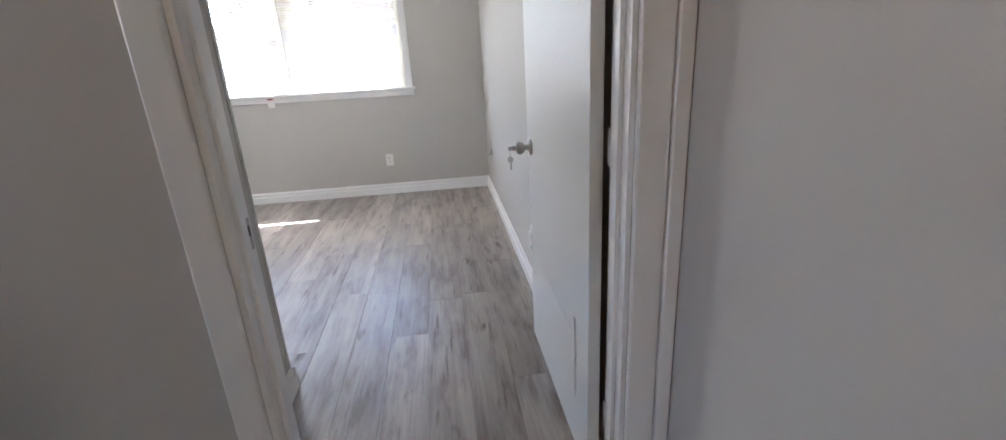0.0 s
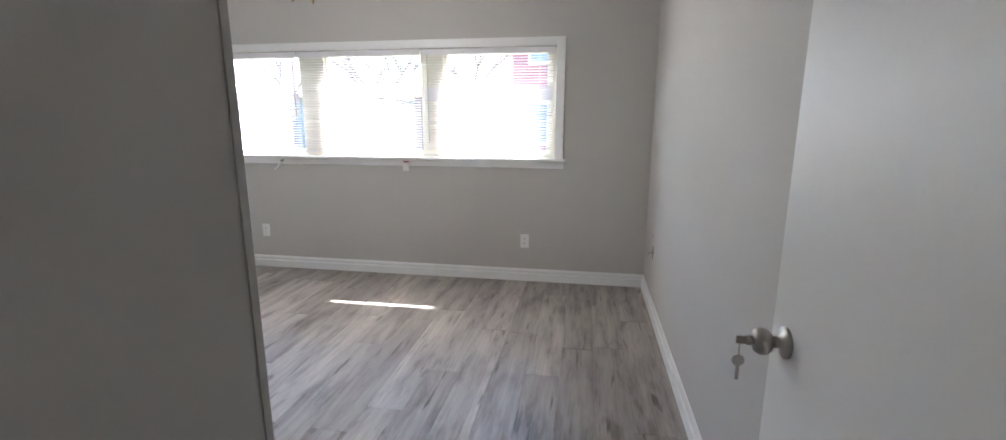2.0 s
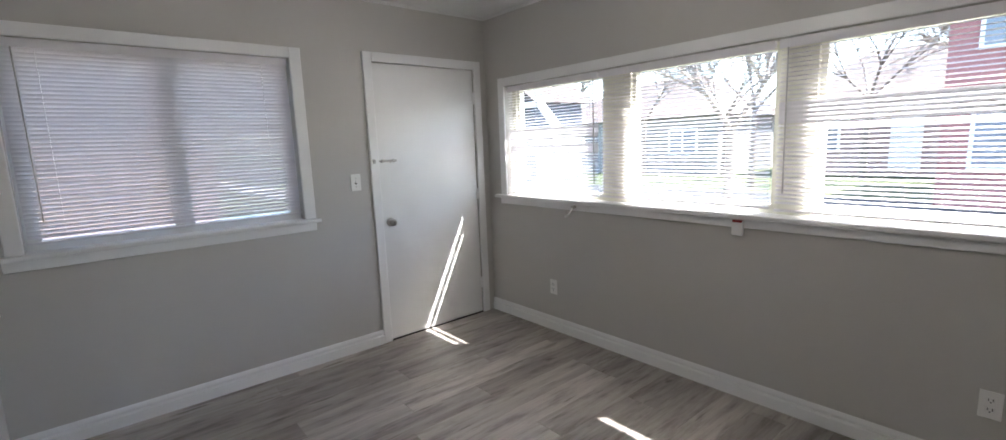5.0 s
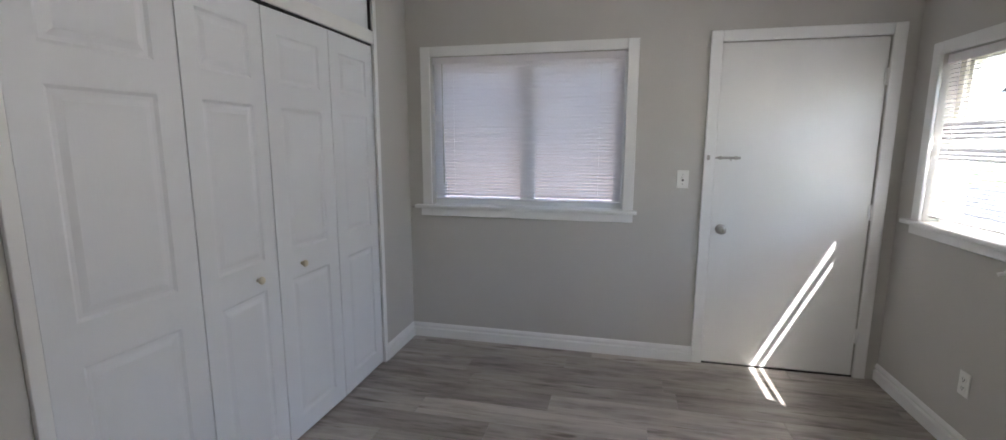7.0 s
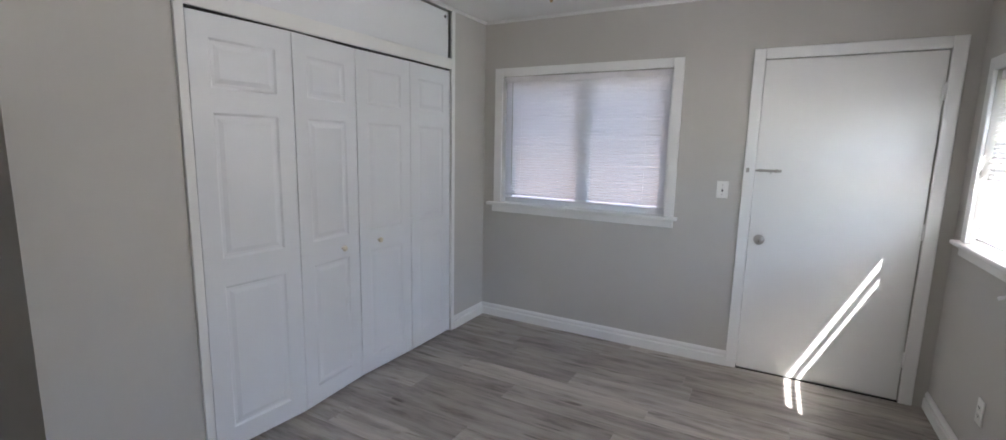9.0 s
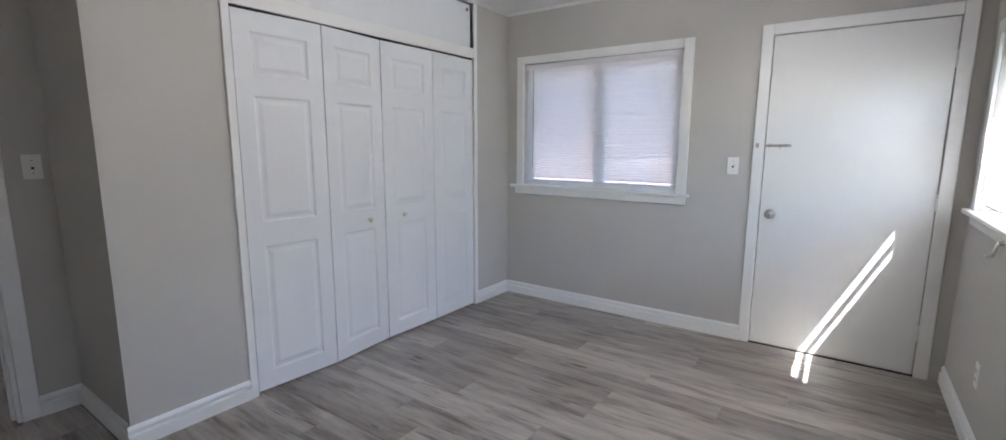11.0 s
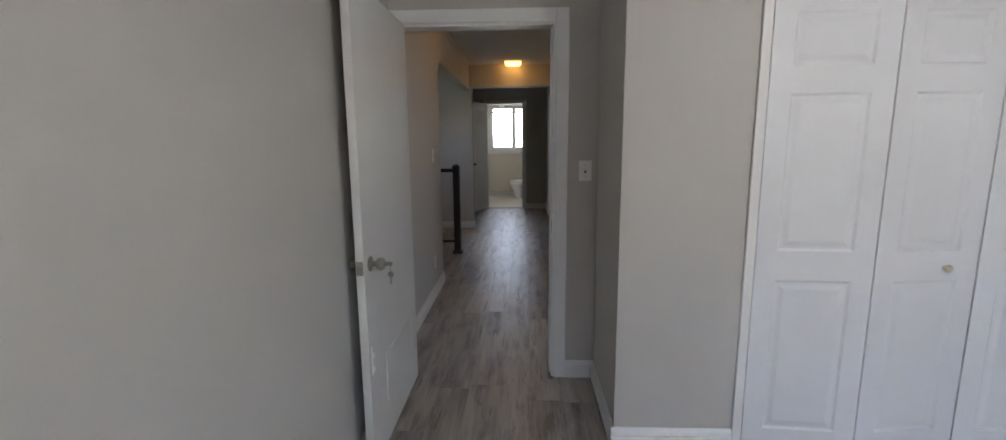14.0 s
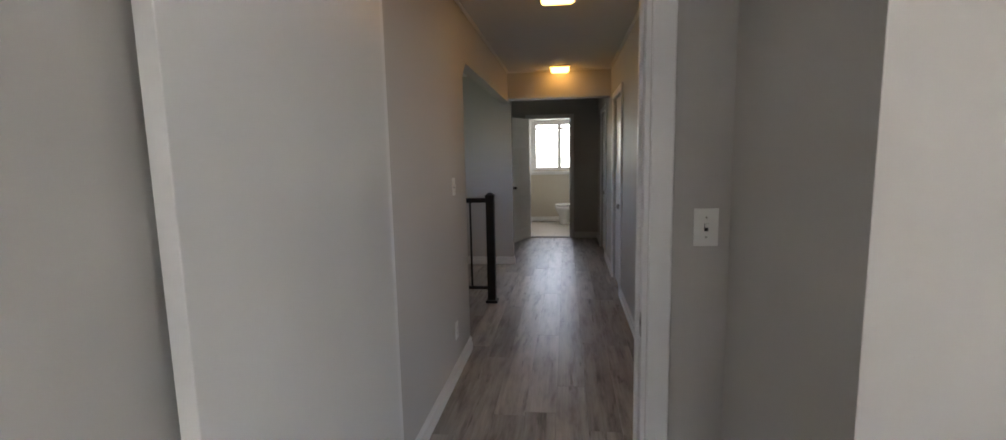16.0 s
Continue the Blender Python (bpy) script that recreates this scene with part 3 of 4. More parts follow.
def blind(name_label, at, turn, width, height, tilt, cords, wand, pitch=0.0212, sun_rows=(), sag=0.0):
    """A mini blind hanging from at (the middle of its head rail's top), its room side towards local -y."""
    b = empty("window_blind", at, name_label, "window blind", group="mini blinds", turn=turn)
    h = width / 2
    part("head_rail", boxes((-h, h, -0.014, 0.014, -0.030, 0), bevel=0.003), SLAT, b)
    part("valance", boxes((-h - 0.002, h + 0.002, -0.019, -0.016, -0.042, 0.002), bevel=0.001), SLAT, b)
    part("bottom_rail", boxes((-h, h, -0.013, 0.013, -height - 0.012, -height), bevel=0.004), SLAT, b)
    sm = bmesh.new()
    n = 5
    rows = [[sm.verts.new((x, -0.0125 + 0.025 * k / (n - 1), 0.0022 * (1 - (2 * k / (n - 1) - 1) ** 2))) for k in range(n)] for x in (-h + 0.003, h - 0.003)]
    for k in range(n - 1):
        sm.faces.new((rows[0][k], rows[1][k], rows[1][k + 1], rows[0][k + 1])).smooth = True
    me = mesh_of("slat", sm, SLAT)
    count = int((height - 0.045) / pitch)
    rng = random.Random(int(width * 1000))
    for i in range(count):
        z = -0.05 - i * pitch
        s = new("slat", me)
        s.parent = b
        a = tilt + rng.uniform(-2.0, 2.0)
        # rows turned steeply, added to pass sun stripes onto door and floor
        if i in sun_rows:
            a = 64
        s.matrix_basis = pose(0, 0, z, a, 0, 0) @ pose(0, 0, 0, 0, rng.uniform(-0.08, 0.08) + sag * i / count, 0)
    for x in cords:
        cm = bmesh.new()
        tube(cm, (x, -0.0138, -0.03), (x, -0.0138, -height), 0.0009, n=6)
        tube(cm, (x, 0.0138, -0.03), (x, 0.0138, -height), 0.0009, n=6)
        part("ladder_cord", cm, CORD, b)
    if wand is not None:
        wm = bmesh.new()
        tube(wm, (wand, -0.024, -0.04), (wand + 0.005, -0.026, -height * 0.9), 0.0035, n=8)
        part("tilt_wand", wm, WAND, b)
    return b


BY = NY + 0.030
blind("white slatted mini blind, lowered with open slats", (-2.655, BY, 1.888), 0, 0.90, 0.82, 19, (-0.36, 0.36), 0.42, sun_rows=(14, 15, 16, 17, 20, 21, 22))
blind("white slatted mini blind, lowered with open slats", (-1.650, BY, 1.888), 0, 1.07, 0.815, 19, (-0.42, 0.42), None)
blind("white slatted mini blind, lowered with open slats", (-0.560, BY, 1.888), 0, 1.06, 0.825, 19, (-0.42, 0.42), -0.49, sun_rows=(12, 13, 14, 15, 16))
blind("white slatted mini blind, lowered and tilted nearly shut", (WX - 0.030, 2.9175, 2.02), 90, 1.30, 0.965, -55, (-0.5, 0.5), -0.58)

# small things on the west and south walls
solid("sill_bracket", boxes((WX, WX + 0.02, 2.095, 2.128, 0.978, 0.992), bevel=0.003), STEEL, "small grey metal bracket beside the window sill", "bracket")
solid("door_sensor", boxes((0.165, 0.235, 1.393, 1.412, 2.165, 2.20), bevel=0.005), PLATE, "small white sensor above the bedroom door", "sensor")

# small things at the wide window
tag = empty("window_alarm", (-1.245, NY - 0.017, 0.965), "small white window alarm with a red top", "alarm")
part("case", boxes((-1.275, -1.215, NY - 0.034, NY - 0.016, 0.915, 0.992), bevel=0.004), PLATE, tag)
part("button", boxes((-1.27, -1.22, NY - 0.0345, NY - 0.0175, 0.985, 0.997), bevel=0.002), RED, tag)
bm = bmesh.new()
tube(bm, (-1.245, NY - 0.034, 0.955), (-1.245, NY - 0.037, 0.955), 0.016)
part("dial", bm, TRIM, tag)
inv(tag)
hook = empty("window_crank", (-2.386, NY - 0.017, 0.975), "small bent white window crank under the sill", "handle")
bm = bmesh.new()
tube(bm, (-2.386, NY - 0.016, 0.985), (-2.386, NY - 0.05, 0.980), 0.010)
part("stub", bm, STEEL, hook)
bm = bmesh.new()
tube(bm, (-2.386, NY - 0.048, 0.980), (-2.42, NY - 0.055, 0.925), 0.007)
tube(bm, (-2.42, NY - 0.055, 0.925), (-2.43, NY - 0.075, 0.915), 0.008)
part("arm", bm, TRIM, hook)
inv(hook)


# ---- plates ----
def outlet(at, turn, label="white duplex wall outlet"):
    o = empty("wall_outlet", at, label, "outlet", turn=turn)
    part("plate", boxes((-0.035, 0.035, -0.006, 0, -0.0575, 0.0575), bevel=0.002), PLATE, o)
    for z in (0.02, -0.02):
        f = part("socket", boxes((-0.017, 0.017, -0.0085, -0.005, z - 0.014, z + 0.014), bevel=0.003), PLATE, o)
        part("slot", boxes((-0.008, -0.0055, -0.0092, -0.008, z - 0.002, z + 0.008), (0.0055, 0.008, -0.0092, -0.008, z - 0.002, z + 0.008), (-0.002, 0.002, -0.0092, -0.008, z - 0.010, z - 0.005)), DARK, f)
    return o


def switch(at, turn, label="white toggle light switch", dark=True):
    o = empty("light_switch", at, label, "switch", turn=turn)
    part("plate", boxes((-0.036, 0.036, -0.006, 0, -0.058, 0.058), bevel=0.002), PLATE, o)
    part("opening", boxes((-0.006, 0.006, -0.0068, -0.0055, -0.012, 0.012)), DARK, o)
    part("toggle", boxes((-0.0045, 0.0045, -0.016, -0.006, 0.000, 0.012), bevel=0.001), PLATE, o)
    for z in (0.030, -0.030):
        bm = bmesh.new()
        tube(bm, (0, -0.006, z), (0, -0.0075, z), 0.0035, n=8)
        part("screw", bm, STEEL, o)
    return o


outlet((-2.626, NY, 0.344), 0)
outlet((-0.241, NY, 0.344), 0)
switch((WX, 3.948, 1.217), 90)
switch((-0.345, 1.393, 1.243), 180)
switch((HE, -0.20, 1.28), -90, "white toggle light switch in the hallway")
outlet((HE, -0.15, 0.316), -90, "white duplex wall outlet in the hallway")
hole = empty("cable_outlet", (EX, 4.72, 0.43), "torn wall hole with a loose cable end", "cable outlet")
part("hole", boxes((EX - 0.002, EX + 0.001, 4.70, 4.716, 0.37, 0.46)), DARK, hole)
bm = bmesh.new()
tube(bm, (EX, 4.71, 0.42), (EX - 0.03, 4.72, 0.40), 0.006)
part("cable", bm, STEEL, hole)
bm = boxes((EX - 0.003, EX, 4.64, 4.66, 0.42, 0.445), (EX - 0.003, EX, 4.73, 4.745, 0.52, 0.54))
part("anchor", bm, BRASS, hole)
inv(hole)

# ceiling fan with a lamp
fan = empty("ceiling_fan", (-1.17, 3.72, TOP), "white ceiling fan with a lit frosted lamp", "ceiling fan")
bm = bmesh.new()
lathe(bm, (0, 0, 0), (0, 0, -1), [(0, 0.065), (0.03, 0.06), (0.05, 0.02)])
part("canopy", bm, TRIM, fan)
bm = bmesh.new()
tube(bm, (0, 0, -0.04), (0, 0, -0.16), 0.012)
part("rod", bm, TRIM, fan)
bm = bmesh.new()
lathe(bm, (0, 0, -0.14), (0, 0, -1), [(0, 0.04), (0.02, 0.10), (0.10, 0.11), (0.14, 0.06), (0.18, 0.055)])
part("motor", bm, TRIM, fan)
for k in range(5):
    bm = boxes((0.15, 0.62, -0.06, 0.06, -0.004, 0.004), (0.09, 0.2, -0.018, 0.018, -0.008, -0.004), bevel=0.003)
    bmesh.ops.transform(bm, matrix=pose(0, 0, -0.235, 0, 0, 36 + 72 * k) @ pose(0, 0, 0, 10, 0, 0), verts=bm.verts)
    part("blade", bm, TRIM, fan)
bm = bmesh.new()
lathe(bm, (0, 0, -0.32), (0, 0, -1), [(0, 0.06), (0.05, 0.10), (0.10, 0.105), (0.14, 0.08), (0.165, 0.02)])
part("shade", bm, FANGLASS, fan, "lit frosted glass shade")
for x, e in ((-0.055, -0.548), (0.055, -0.560)):
    bm = bmesh.new()
    tube(bm, (x, -0.10, -0.32), (x, -0.115, e + 0.04), 0.0012, n=6)
    lathe(bm, (x, -0.115, e + 0.04), (0, 0, -1), [(0, 0.002), (0.008, 0.006), (0.03, 0.007), (0.04, 0.003)], 10)
    part("pull_chain", bm, BRASS, fan)


# ---- hallway ----
def hall_lamp(x, y):
    o = empty("ceiling_light", (x, y, HTOP), "square amber glass ceiling light, lit", "ceiling light", group="hallway ceiling lights")
    part("plate", boxes((-0.13, 0.13, -0.13, 0.13, -0.018, 0), bevel=0.003), BRASS, o)
    bm = bmesh.new()
    q = [[bm.verts.new((sx * r, sy * r, z)) for sx, sy in ((-1, -1), (1, -1), (1, 1), (-1, 1))] for r, z in ((0.115, -0.018), (0.108, -0.044), (0.085, -0.060))]
    for a, b in zip(q, q[1:]):
        for k in range(4):
            bm.faces.new((a[k], a[(k + 1) % 4], b[(k + 1) % 4], b[k]))
    bm.faces.new(q[-1])
    bm.faces.new(q[0][::-1])
    part("shade", bm, LAMPGLASS, o, "glowing amber glass shade")
    return o


hall_lamp(0.13, -0.42)
hall_lamp(0.15, -3.17)

for a, b in ((-2.91, -2.11), (-4.91, -4.06)):
    d = empty("hall_door", (HW, a, 0), "white hallway door, closed, in white casing", "door", group="hallway doors")
    bm = boxes((HW - 0.06, HW - 0.025, a + 0.003, b - 0.003, 0.01, 2.095), bevel=0.002)
    part("leaf", bm, DOOR, d)
    casing(d, "y", HW, 1, a, b, 2.1)
    round_knob(d, (HW - 0.025, b - 0.07, 0.93), (1, 0, 0), STEEL)
    inv(d)
d = empty("wall_cabinet_frame", (HW, -0.53, 1.09), "white framed recessed hall cabinet door", "cabinet")
part("frame", boxes((HW, HW + 0.018, -0.83, -0.77, 1.09, 2.30), (HW, HW + 0.018, -0.29, -0.23, 1.09, 2.30), (HW, HW + 0.018, -0.77, -0.29, 1.09, 1.15), (HW, HW + 0.018, -0.77, -0.29, 2.24, 2.30), bevel=0.004), TRIM, d)
part("door", boxes((HW, HW + 0.012, -0.765, -0.295, 1.155, 2.235), bevel=0.002), DOOR, d)
bm = bmesh.new()
lathe(bm, (HW + 0.012, -0.73, 1.2), (1, 0, 0), [(0, 0.006), (0.01, 0.006), (0.015, 0.012), (0.02, 0.008)], 12)
part("knob", bm, DARK, d)
inv(d)

# bathroom door, open, hinged at the side of the stairs
ang = math.degrees(math.atan2(0.66, 0.25))
bd = empty("bathroom_door", (0.73, HEND + 0.02, 0.012), "white six-panel bathroom door, standing open", "door", turn=ang)
wd = 0.70
cols = ((0.09, 0.325), (0.385, 0.61))
panel_leaf(bd, DOOR, wd, 2.1, 0.034, [(a, b, z0, z1) for a, b in cols for z0, z1 in ((0.18, 0.80), (0.98, 1.62), (1.74, 1.96))])
round_knob(bd, (wd - 0.06, 0, 0.93), (0, 1, 0), DARK, size=0.85)
trim = empty("door_3", (0.37, HEND, 0), "white casing of the bathroom doorway", "door", "structure")
casing(trim, "x", HEND, 1, 0.01, 0.73, 2.12)
part("jamb", boxes((0.01, 0.023, HEND - 0.1, HEND, 0, 2.12), (0.717, 0.73, HEND - 0.1, HEND, 0, 2.12), (0.023, 0.717, HEND - 0.1, HEND, 2.107, 2.12)), TRIM, trim)
part("threshold", boxes((0.023, 0.717, HEND - 0.1, HEND + 0.01, 0.0, 0.012), bevel=0.003), CONC, trim, "pale stone threshold")
inv(trim)

# railing at the stairs
RX, RY = -0.052, 0.098
rail = empty("stair_railing", (0.882, -1.92, 0), "black metal stair railing with a square newel post", "railing")
bm = boxes((0.842, 0.922, -1.96, -1.88, 0.012, 1.09), bevel=0.004)
box(bm, 0.836, 0.928, -1.966, -1.874, 1.075, 1.095, bevel=0.003)
q0 = [bm.verts.new(p) for p in ((0.84, -1.962, 1.095), (0.924, -1.962, 1.095), (0.924, -1.878, 1.095), (0.84, -1.878, 1.095))]
q1 = [bm.verts.new(p) for p in ((0.868, -1.934, 1.118), (0.896, -1.934, 1.118), (0.896, -1.906, 1.118), (0.868, -1.906, 1.118))]
for k in range(4):
    bm.faces.new((q0[k], q0[(k + 1) % 4], q1[(k + 1) % 4], q1[k]))
bm.faces.new(q1)
part("newel_post", bm, BLACK, rail)
part("foot", boxes((0.822, 0.942, -1.98, -1.86, 0.0, 0.03), bevel=0.006), BLACK, rail)
part("top_rail", boxes((0.922, 2.2, -1.945, -1.895, 1.02, 1.065), bevel=0.006), BLACK, rail)
part("bottom_rail", boxes((0.922, 2.2, -1.935, -1.905, 0.135, 0.165), bevel=0.004), BLACK, rail)
for k in range(9):
    x = 1.085 + 0.12 * k
    part("baluster", boxes((x - 0.009, x + 0.009, -1.929, -1.911, 0.165, 1.02)), BLACK, rail)
inv(rail)
rail.matrix_basis = pose(0.882 + RX, -1.92 + RY, 0)

# bathroom
win = empty("window_3", (0.35, -8.0, 1.15), "white bathroom window with a raised shade", "window", "structure")
for r in ((-0.17, -0.1, -8.0, -7.982, 1.12, 2.27), (0.80, 0.87, -8.0, -7.982, 1.12, 2.27), (-0.1, 0.80, -8.0, -7.982, 2.2, 2.27)):
    part("window_frame", boxes(r, bevel=0.004), TRIM, win)
part("window_sill", boxes((-0.2, 0.9, -8.06, -7.955, 1.10, 1.125), bevel=0.005), TRIM, win)
part("apron", boxes((-0.17, 0.87, -8.0, -7.985, 1.05, 1.10), bevel=0.003), TRIM, win)
part("sash", boxes((0.74, 0.80, -8.08, -8.03, 1.15, 2.2), (-0.1, -0.04, -8.08, -8.03, 1.15, 2.2), (-0.04, 0.74, -8.08, -8.03, 1.15, 1.21), (-0.04, 0.74, -8.08, -8.03, 2.14, 2.2), (0.19, 0.27, -8.08, -8.03, 1.21, 2.14)), TRIM, win)
for a, b in ((-0.04, 0.19), (0.27, 0.74)):
    p = part("pane", boxes((a, b, -8.057, -8.053, 1.21, 2.14)), GLASS, win)
    p.visible_shadow = False
bm = bmesh.new()
tube(bm, (-0.08, -8.01, 2.06), (0.78, -8.01, 2.06), 0.022)
part("shade_roll", bm, TRIM, win)
inv(win)
solid("floor_bath", boxes((-0.6, 1.5, -8.0, HEND - 0.1, -0.03, 0.0)), MORTAR, "beige tiled bathroom floor", "floor", "structure")
toilet = empty("toilet", (0.04, -7.45, 0), "white china toilet with its lid down", "toilet")
bm = bmesh.new()
lathe(bm, (0.12, -7.45, 0), (0, 0, 1), [(0, 0.11), (0.05, 0.10), (0.2, 0.12), (0.33, 0.19), (0.40, 0.20)])
part("bowl", bm, CHINA, toilet)
bm = bmesh.new()
lathe(bm, (0.11, -7.45, 0.402), (0, 0, 1), [(0, 0.205), (0.015, 0.21), (0.035, 0.205), (0.045, 0.18)])
part("lid", bm, CHINA, toilet)
part("tank", boxes((-0.28, -0.08, -7.68, -7.22, 0.40, 0.76), bevel=0.02), CHINA, toilet)
part("tank_lid", boxes((-0.29, -0.065, -7.69, -7.21, 0.76, 0.79), bevel=0.008), CHINA, toilet)
inv(toilet)
for i in range(7):
    for j in range(7):
        x, y = -0.6 + 0.3 * i, -8.0 + 0.3 * j
        if y + 0.29 < HEND - 0.09:
            t = new("tile", bpy.data.meshes.get("bath_tile") or mesh_of("bath_tile", boxes((0.002, 0.298, 0.002, 0.298, 0, 0.008), bevel=0.002), TILE))
            t.parent = bpy.data.objects["floor_bath"]
            t.location = (x, y, 0)

# ---- outdoors ----
GZ = -0.45
solid("ground", boxes((-900, 900, -900, 900, GZ - 0.5, GZ)), GRASS, "dry spring lawn reaching the horizon", "ground", "structure")
solid("pavement", boxes((-60, 60, 8.2, 9.7, GZ, GZ + 0.05)), CONC, "pale concrete sidewalk", "pavement", "structure")
solid("road", boxes((-80, 80, 11.5, 19.0, GZ, GZ + 0.02)), ASPHALT, "grey asphalt street", "road", "structure")
solid("driveway", boxes((-7.5, -4.2, 5.6, 11.5, GZ, GZ + 0.03)), CONC, "pale concrete driveway", "pavement", "structure")


def house(x, y, w, d, h, roof, mat, roofmat, label):
    o = empty("house", (x, y, GZ), label, "house")
    part("wall", boxes((-w / 2, w / 2, -d / 2, d / 2, 0, h)), mat, o)
    bm = bmesh.new()
    e = 0.4
    a = [bm.verts.new(p) for p in ((-w / 2 - e, -d / 2 - e, h), (w / 2 + e, -d / 2 - e, h), (w / 2 + e, d / 2 + e, h), (-w / 2 - e, d / 2 + e, h))]
    r = [bm.verts.new(p) for p in ((-w / 4, 0, h + roof), (w / 4, 0, h + roof))]
    for f in ((a[0], a[1], r[1], r[0]), (a[2], a[3], r[0], r[1]), (a[1], a[2], r[1]), (a[3], a[0], r[0]), (a[3], a[2], a[1], a[0])):
        bm.faces.new(f)
    part("roof", bm, roofmat, o)
    for k in range(3):
        u = -w / 2 + w * (k + 0.5) / 3
        if k == 1:
            part("door", boxes((u - 0.5, u + 0.5, -d / 2 - 0.05, -d / 2, 0.2, 2.3)), TRIM, o)
        else:
            wn_ = part("window", boxes((u - 0.8, u + 0.8, -d / 2 - 0.06, -d / 2, 1.0, 2.3)), TRIM, o)
            part("pane", boxes((u - 0.7, u - 0.05, -d / 2 - 0.07, -d / 2 - 0.055, 1.1, 2.2), (u + 0.05, u + 0.7, -d / 2 - 0.07, -d / 2 - 0.055, 1.1, 2.2)), FARPANE, wn_)
    return o


house(-17, 30, 11, 8, 2.9, 2.4, SIDING, ROOF, "pale sided bungalow with a brown shingle roof")
house(-4.5, 31, 9, 8, 2.9, 2.6, PALEBRICK, ROOF, "pinkish brick bungalow with a brown shingle roof")
house(7, 33, 9, 8, 2.9, 2.2, SIDING, ROOF, "pale sided house across the street")
red = empty("brick_building", (1.0, 17.5, GZ), "two-storey red brick building", "building")
part("wall", boxes((-3.2, 3.5, 0, 8, 0, 5.6)), BRICK, red)
part("roof", boxes((-3.4, 3.7, -0.2, 8.2, 5.6, 5.8)), CONC, red)
for z in (0.9, 3.5):
    for x in (-2.2, 0.2, 2.2):
        w_ = part("window", boxes((x - 0.5, x + 0.5, -0.05, 0.0, z, z + 1.5)), TRIM, red)
        part("pane", boxes((x - 0.42, x + 0.42, -0.06, -0.045, z + 0.08, z + 1.42)), FARPANE, w_)


def bare_tree(x, y, height, seed):
    rng = random.Random(seed)
    o = empty("bare_tree", (x, y, GZ), "bare grey-brown spring tree", "tree")
    bm = bmesh.new()
    tube(bm, (0, 0, 0), (0.05, 0, height * 0.35), height * 0.016, height * 0.011, 8)
    part("trunk", bm, BARK, o)
    bm = bmesh.new()

    def grow(p, way, length, r, depth):
        q = p + way * length
        tube(bm, p, q, r, r * 0.62, 5 if depth < 2 else 3, caps=False)
        if depth < 5:
            for _ in range(3 if depth < 4 else 4):
                wv = (way + Vector((rng.uniform(-0.8, 0.8), rng.uniform(-0.8, 0.8), rng.uniform(-0.15, 0.55)))).normalized()
                grow(p.lerp(q, rng.uniform(0.6, 1.0)), wv, length * rng.uniform(0.6, 0.82), max(0.010, r * 0.62), depth + 1)

    for k in range(4):
        w_ = Vector((math.cos(k * 1.6 + seed), math.sin(k * 1.6 + seed), 1.1)).normalized()
        grow(Vector((0.05, 0, height * 0.34)), w_, height * 0.20, height * 0.0075, 0)
    part("crown", bm, BARK, o)


for x, y, hh, sd in ((-10.5, 24.5, 8, 1), (-5.6, 26, 9, 2), (-1.2, 25, 8, 3), (3.0, 27, 8, 4), (-20, 24, 9, 5), (-15, 25, 8, 6), (-12.5, 15.5, 7, 7), (-7.6, 20.5, 8, 8), (-3.9, 10.7, 5.8, 9)):
    bare_tree(x, y, hh, sd)

# blue-grey garage at the end of the driveway
shed = empty("garage", (-9.3, 10.4, GZ), "blue-grey sided garage with a brown gable roof", "garage")
for k in range(14):
    part("siding_board", boxes((-1.15, 1.15, -0.02 - 0.006 * (k % 2), 0.0, 0.2 * k, 0.2 * k + 0.196)), BLUESIDE, shed)
part("wall", boxes((-1.14, 1.14, 0.0, 1.6, 0, 2.8)), BLUESIDE, shed)
bm = bmesh.new()
ends = [[bm.verts.new((x, y, z)) for x, z in ((-1.45, 2.78), (0, 3.8), (1.45, 2.78))] for y in (-0.3, 1.8)]
for f in ((ends[0][0], ends[0][1], ends[1][1], ends[1][0]), (ends[0][1], ends[0][2], ends[1][2], ends[1][1]), ends[0][::-1], ends[1], (ends[0][2], ends[0][0], ends[1][0], ends[1][2])):
    bm.faces.new(f)
part("roof", bm, ROOF, shed)
part("eave_trim", boxes((-1.45, 1.45, -0.34, -0.302, 2.66, 2.78), bevel=0.01), TRIM, shed)

# neighbour's brick wall outside the side window
nb = solid("neighbour_wall", boxes((-8.3, -8.0, -6, 3.9, GZ, 3.2)), PALEBRICK, "pinkish brick wall of the house next door", "wall", "structure")
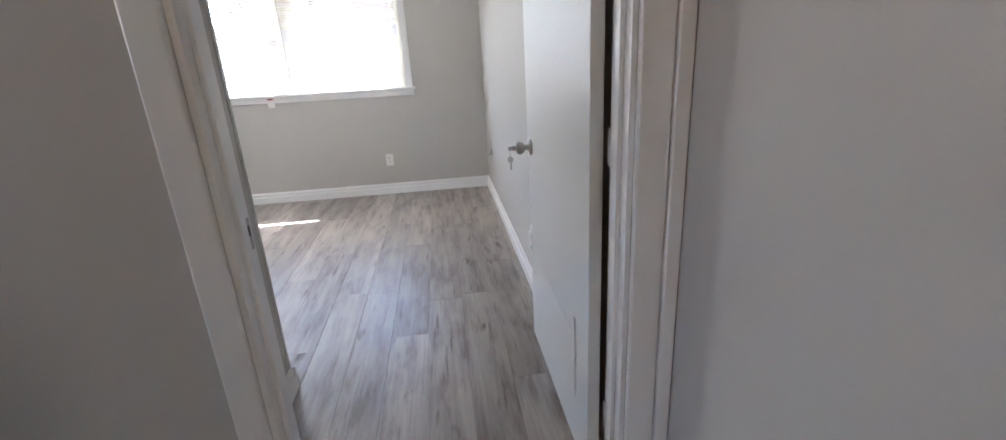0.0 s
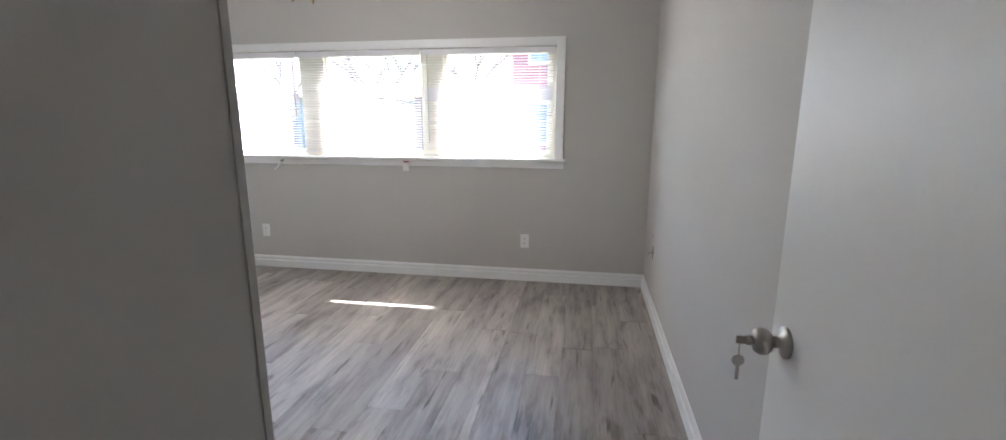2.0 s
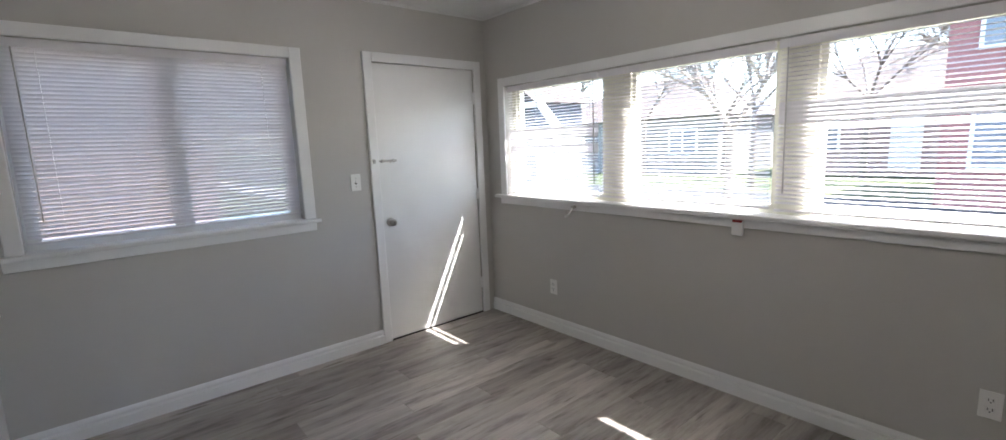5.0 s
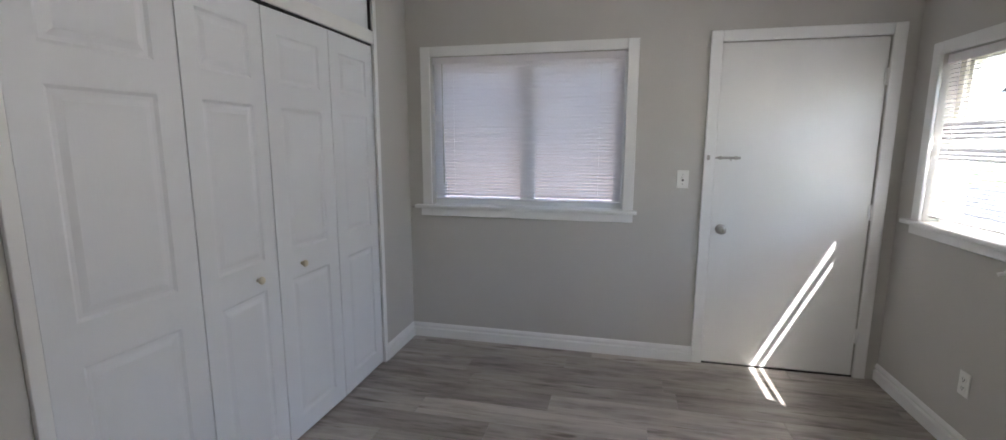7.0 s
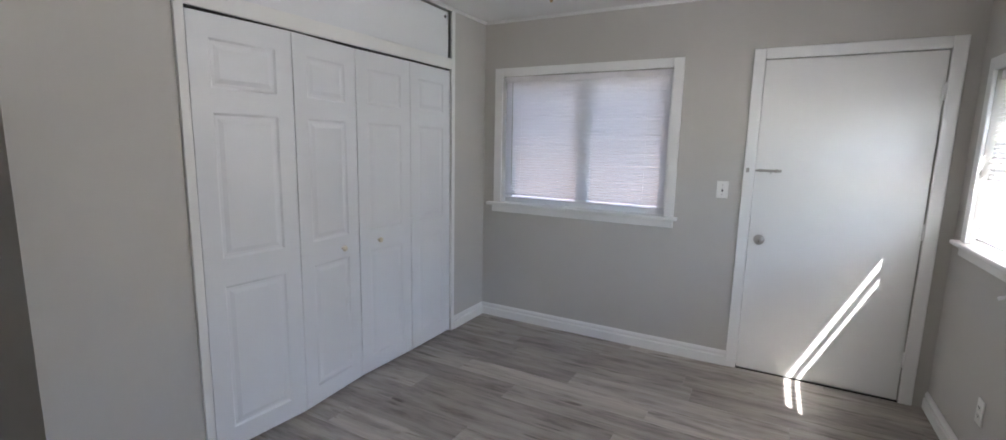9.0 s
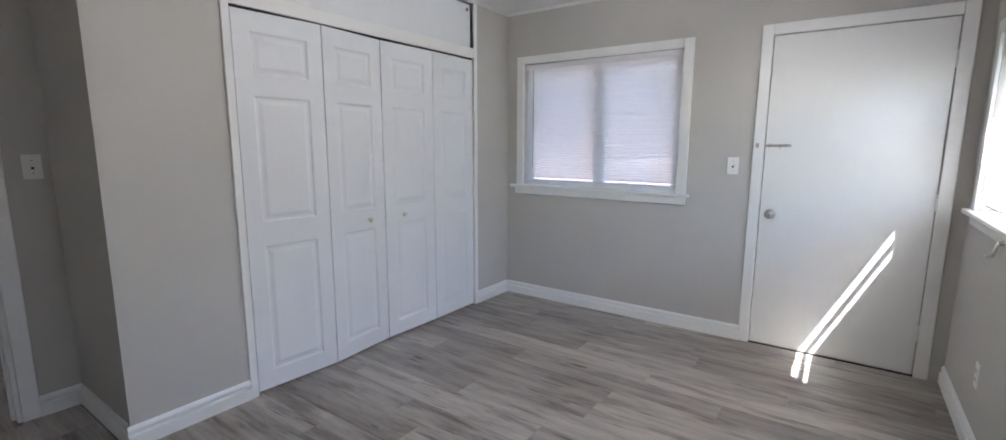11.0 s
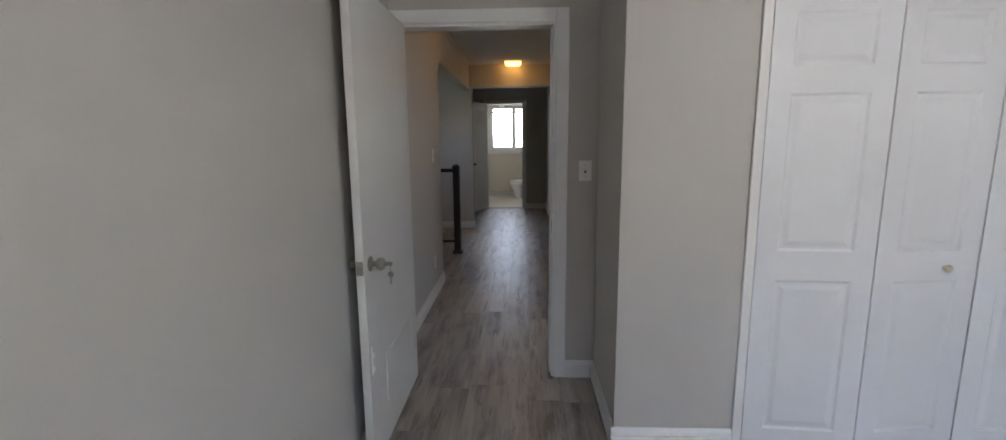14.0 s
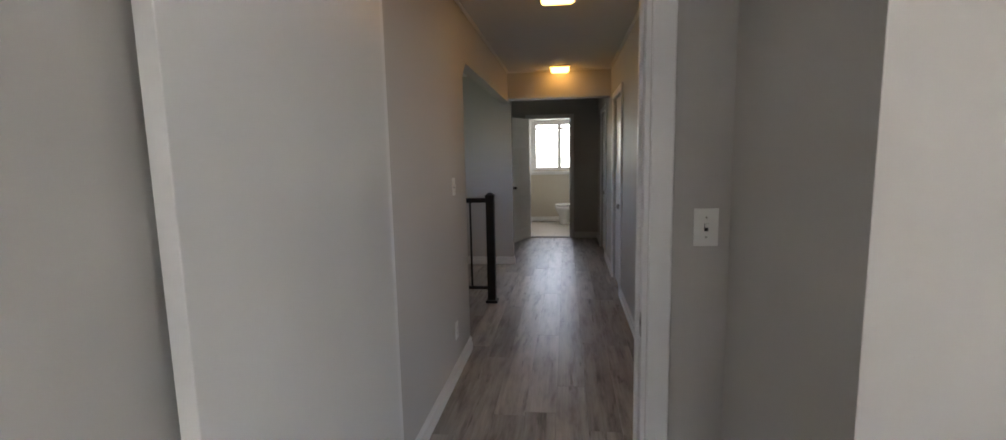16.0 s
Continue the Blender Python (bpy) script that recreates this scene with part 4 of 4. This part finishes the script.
# porch post and downspout past the corner of the house
sp = empty("downspout", (-3.7, 6.1, GZ), "white bent metal downspout", "downspout")
bm = bmesh.new()
for a, b in (((0, 0, 2.7), (0, 0, 2.3)), ((0, 0, 2.3), (0.15, 0.1, 2.05)), ((0.15, 0.1, 2.05), (0.15, 0.1, 0.2)), ((0.15, 0.1, 0.2), (0.35, 0.35, 0.08))):
    tube(bm, a, b, 0.045, n=10)
part("pipe", bm, TRIM, sp)

# ---- floor planks ----
floor = solid("floor", boxes((WX - 0.02, EX + 0.02, 1.30, NY + 0.02, -0.06, -0.012), (HW - 0.02, 2.22, HEND, 1.30, -0.06, -0.012), (-2.2, HW - 0.02, 0.0, 1.30, -0.06, -0.012)), UNDER, "grey-brown vinyl plank floor", "floor", "structure")
PW, PL = 0.178, 1.22
rng = random.Random(11)


def spans(x):
    out = []
    if WX - 0.1 < x < -0.43:
        out.append((CY - 0.1, NY))
    if -2.3 < x < HW - 0.05:
        out.append((0.0, 1.26))
    if -0.43 <= x < EX + 0.05:
        out.append((HEND, NY))
    elif HW - 0.05 < x < -0.43:
        out.append((HEND, 1.25))
    if EX + 0.05 <= x < HE + 0.02:
        out.append((HEND, 1.26))
    elif HE + 0.02 <= x < 2.2:
        out.append((HEND, -0.62))
    return out


x = WX - 0.06
while x < 2.2:
    y = HEND - rng.uniform(0, PL)
    while y < NY:
        for a, b in spans(x + PW / 2):
            y0, y1 = max(a, y), min(b, y + PL)
            if y1 - y0 > 0.02:
                g, c = 0.0004, 0.0012
                dz = rng.uniform(-0.0003, 0.0003)
                x0, x1, ya, yb = x + g, x + PW - g, y0 + g, y1 - g
                vs = [(x0, ya, -0.012), (x1, ya, -0.012), (x1, yb, -0.012), (x0, yb, -0.012),
                      (x0, ya, -c), (x1, ya, -c), (x1, yb, -c), (x0, yb, -c),
                      (x0 + c, ya + c, dz), (x1 - c, ya + c, dz), (x1 - c, yb - c, dz), (x0 + c, yb - c, dz)]
                fs = [(0, 1, 5, 4), (1, 2, 6, 5), (2, 3, 7, 6), (3, 0, 4, 7), (4, 5, 9, 8), (5, 6, 10, 9), (6, 7, 11, 10), (7, 4, 8, 11), (8, 9, 10, 11)]
                me = bpy.data.meshes.new("plank")
                me.from_pydata(vs, [], fs)
                me.materials.append(PLANK)
                p = new("plank", me)
                p.parent = floor
        y += PL
    x += PW
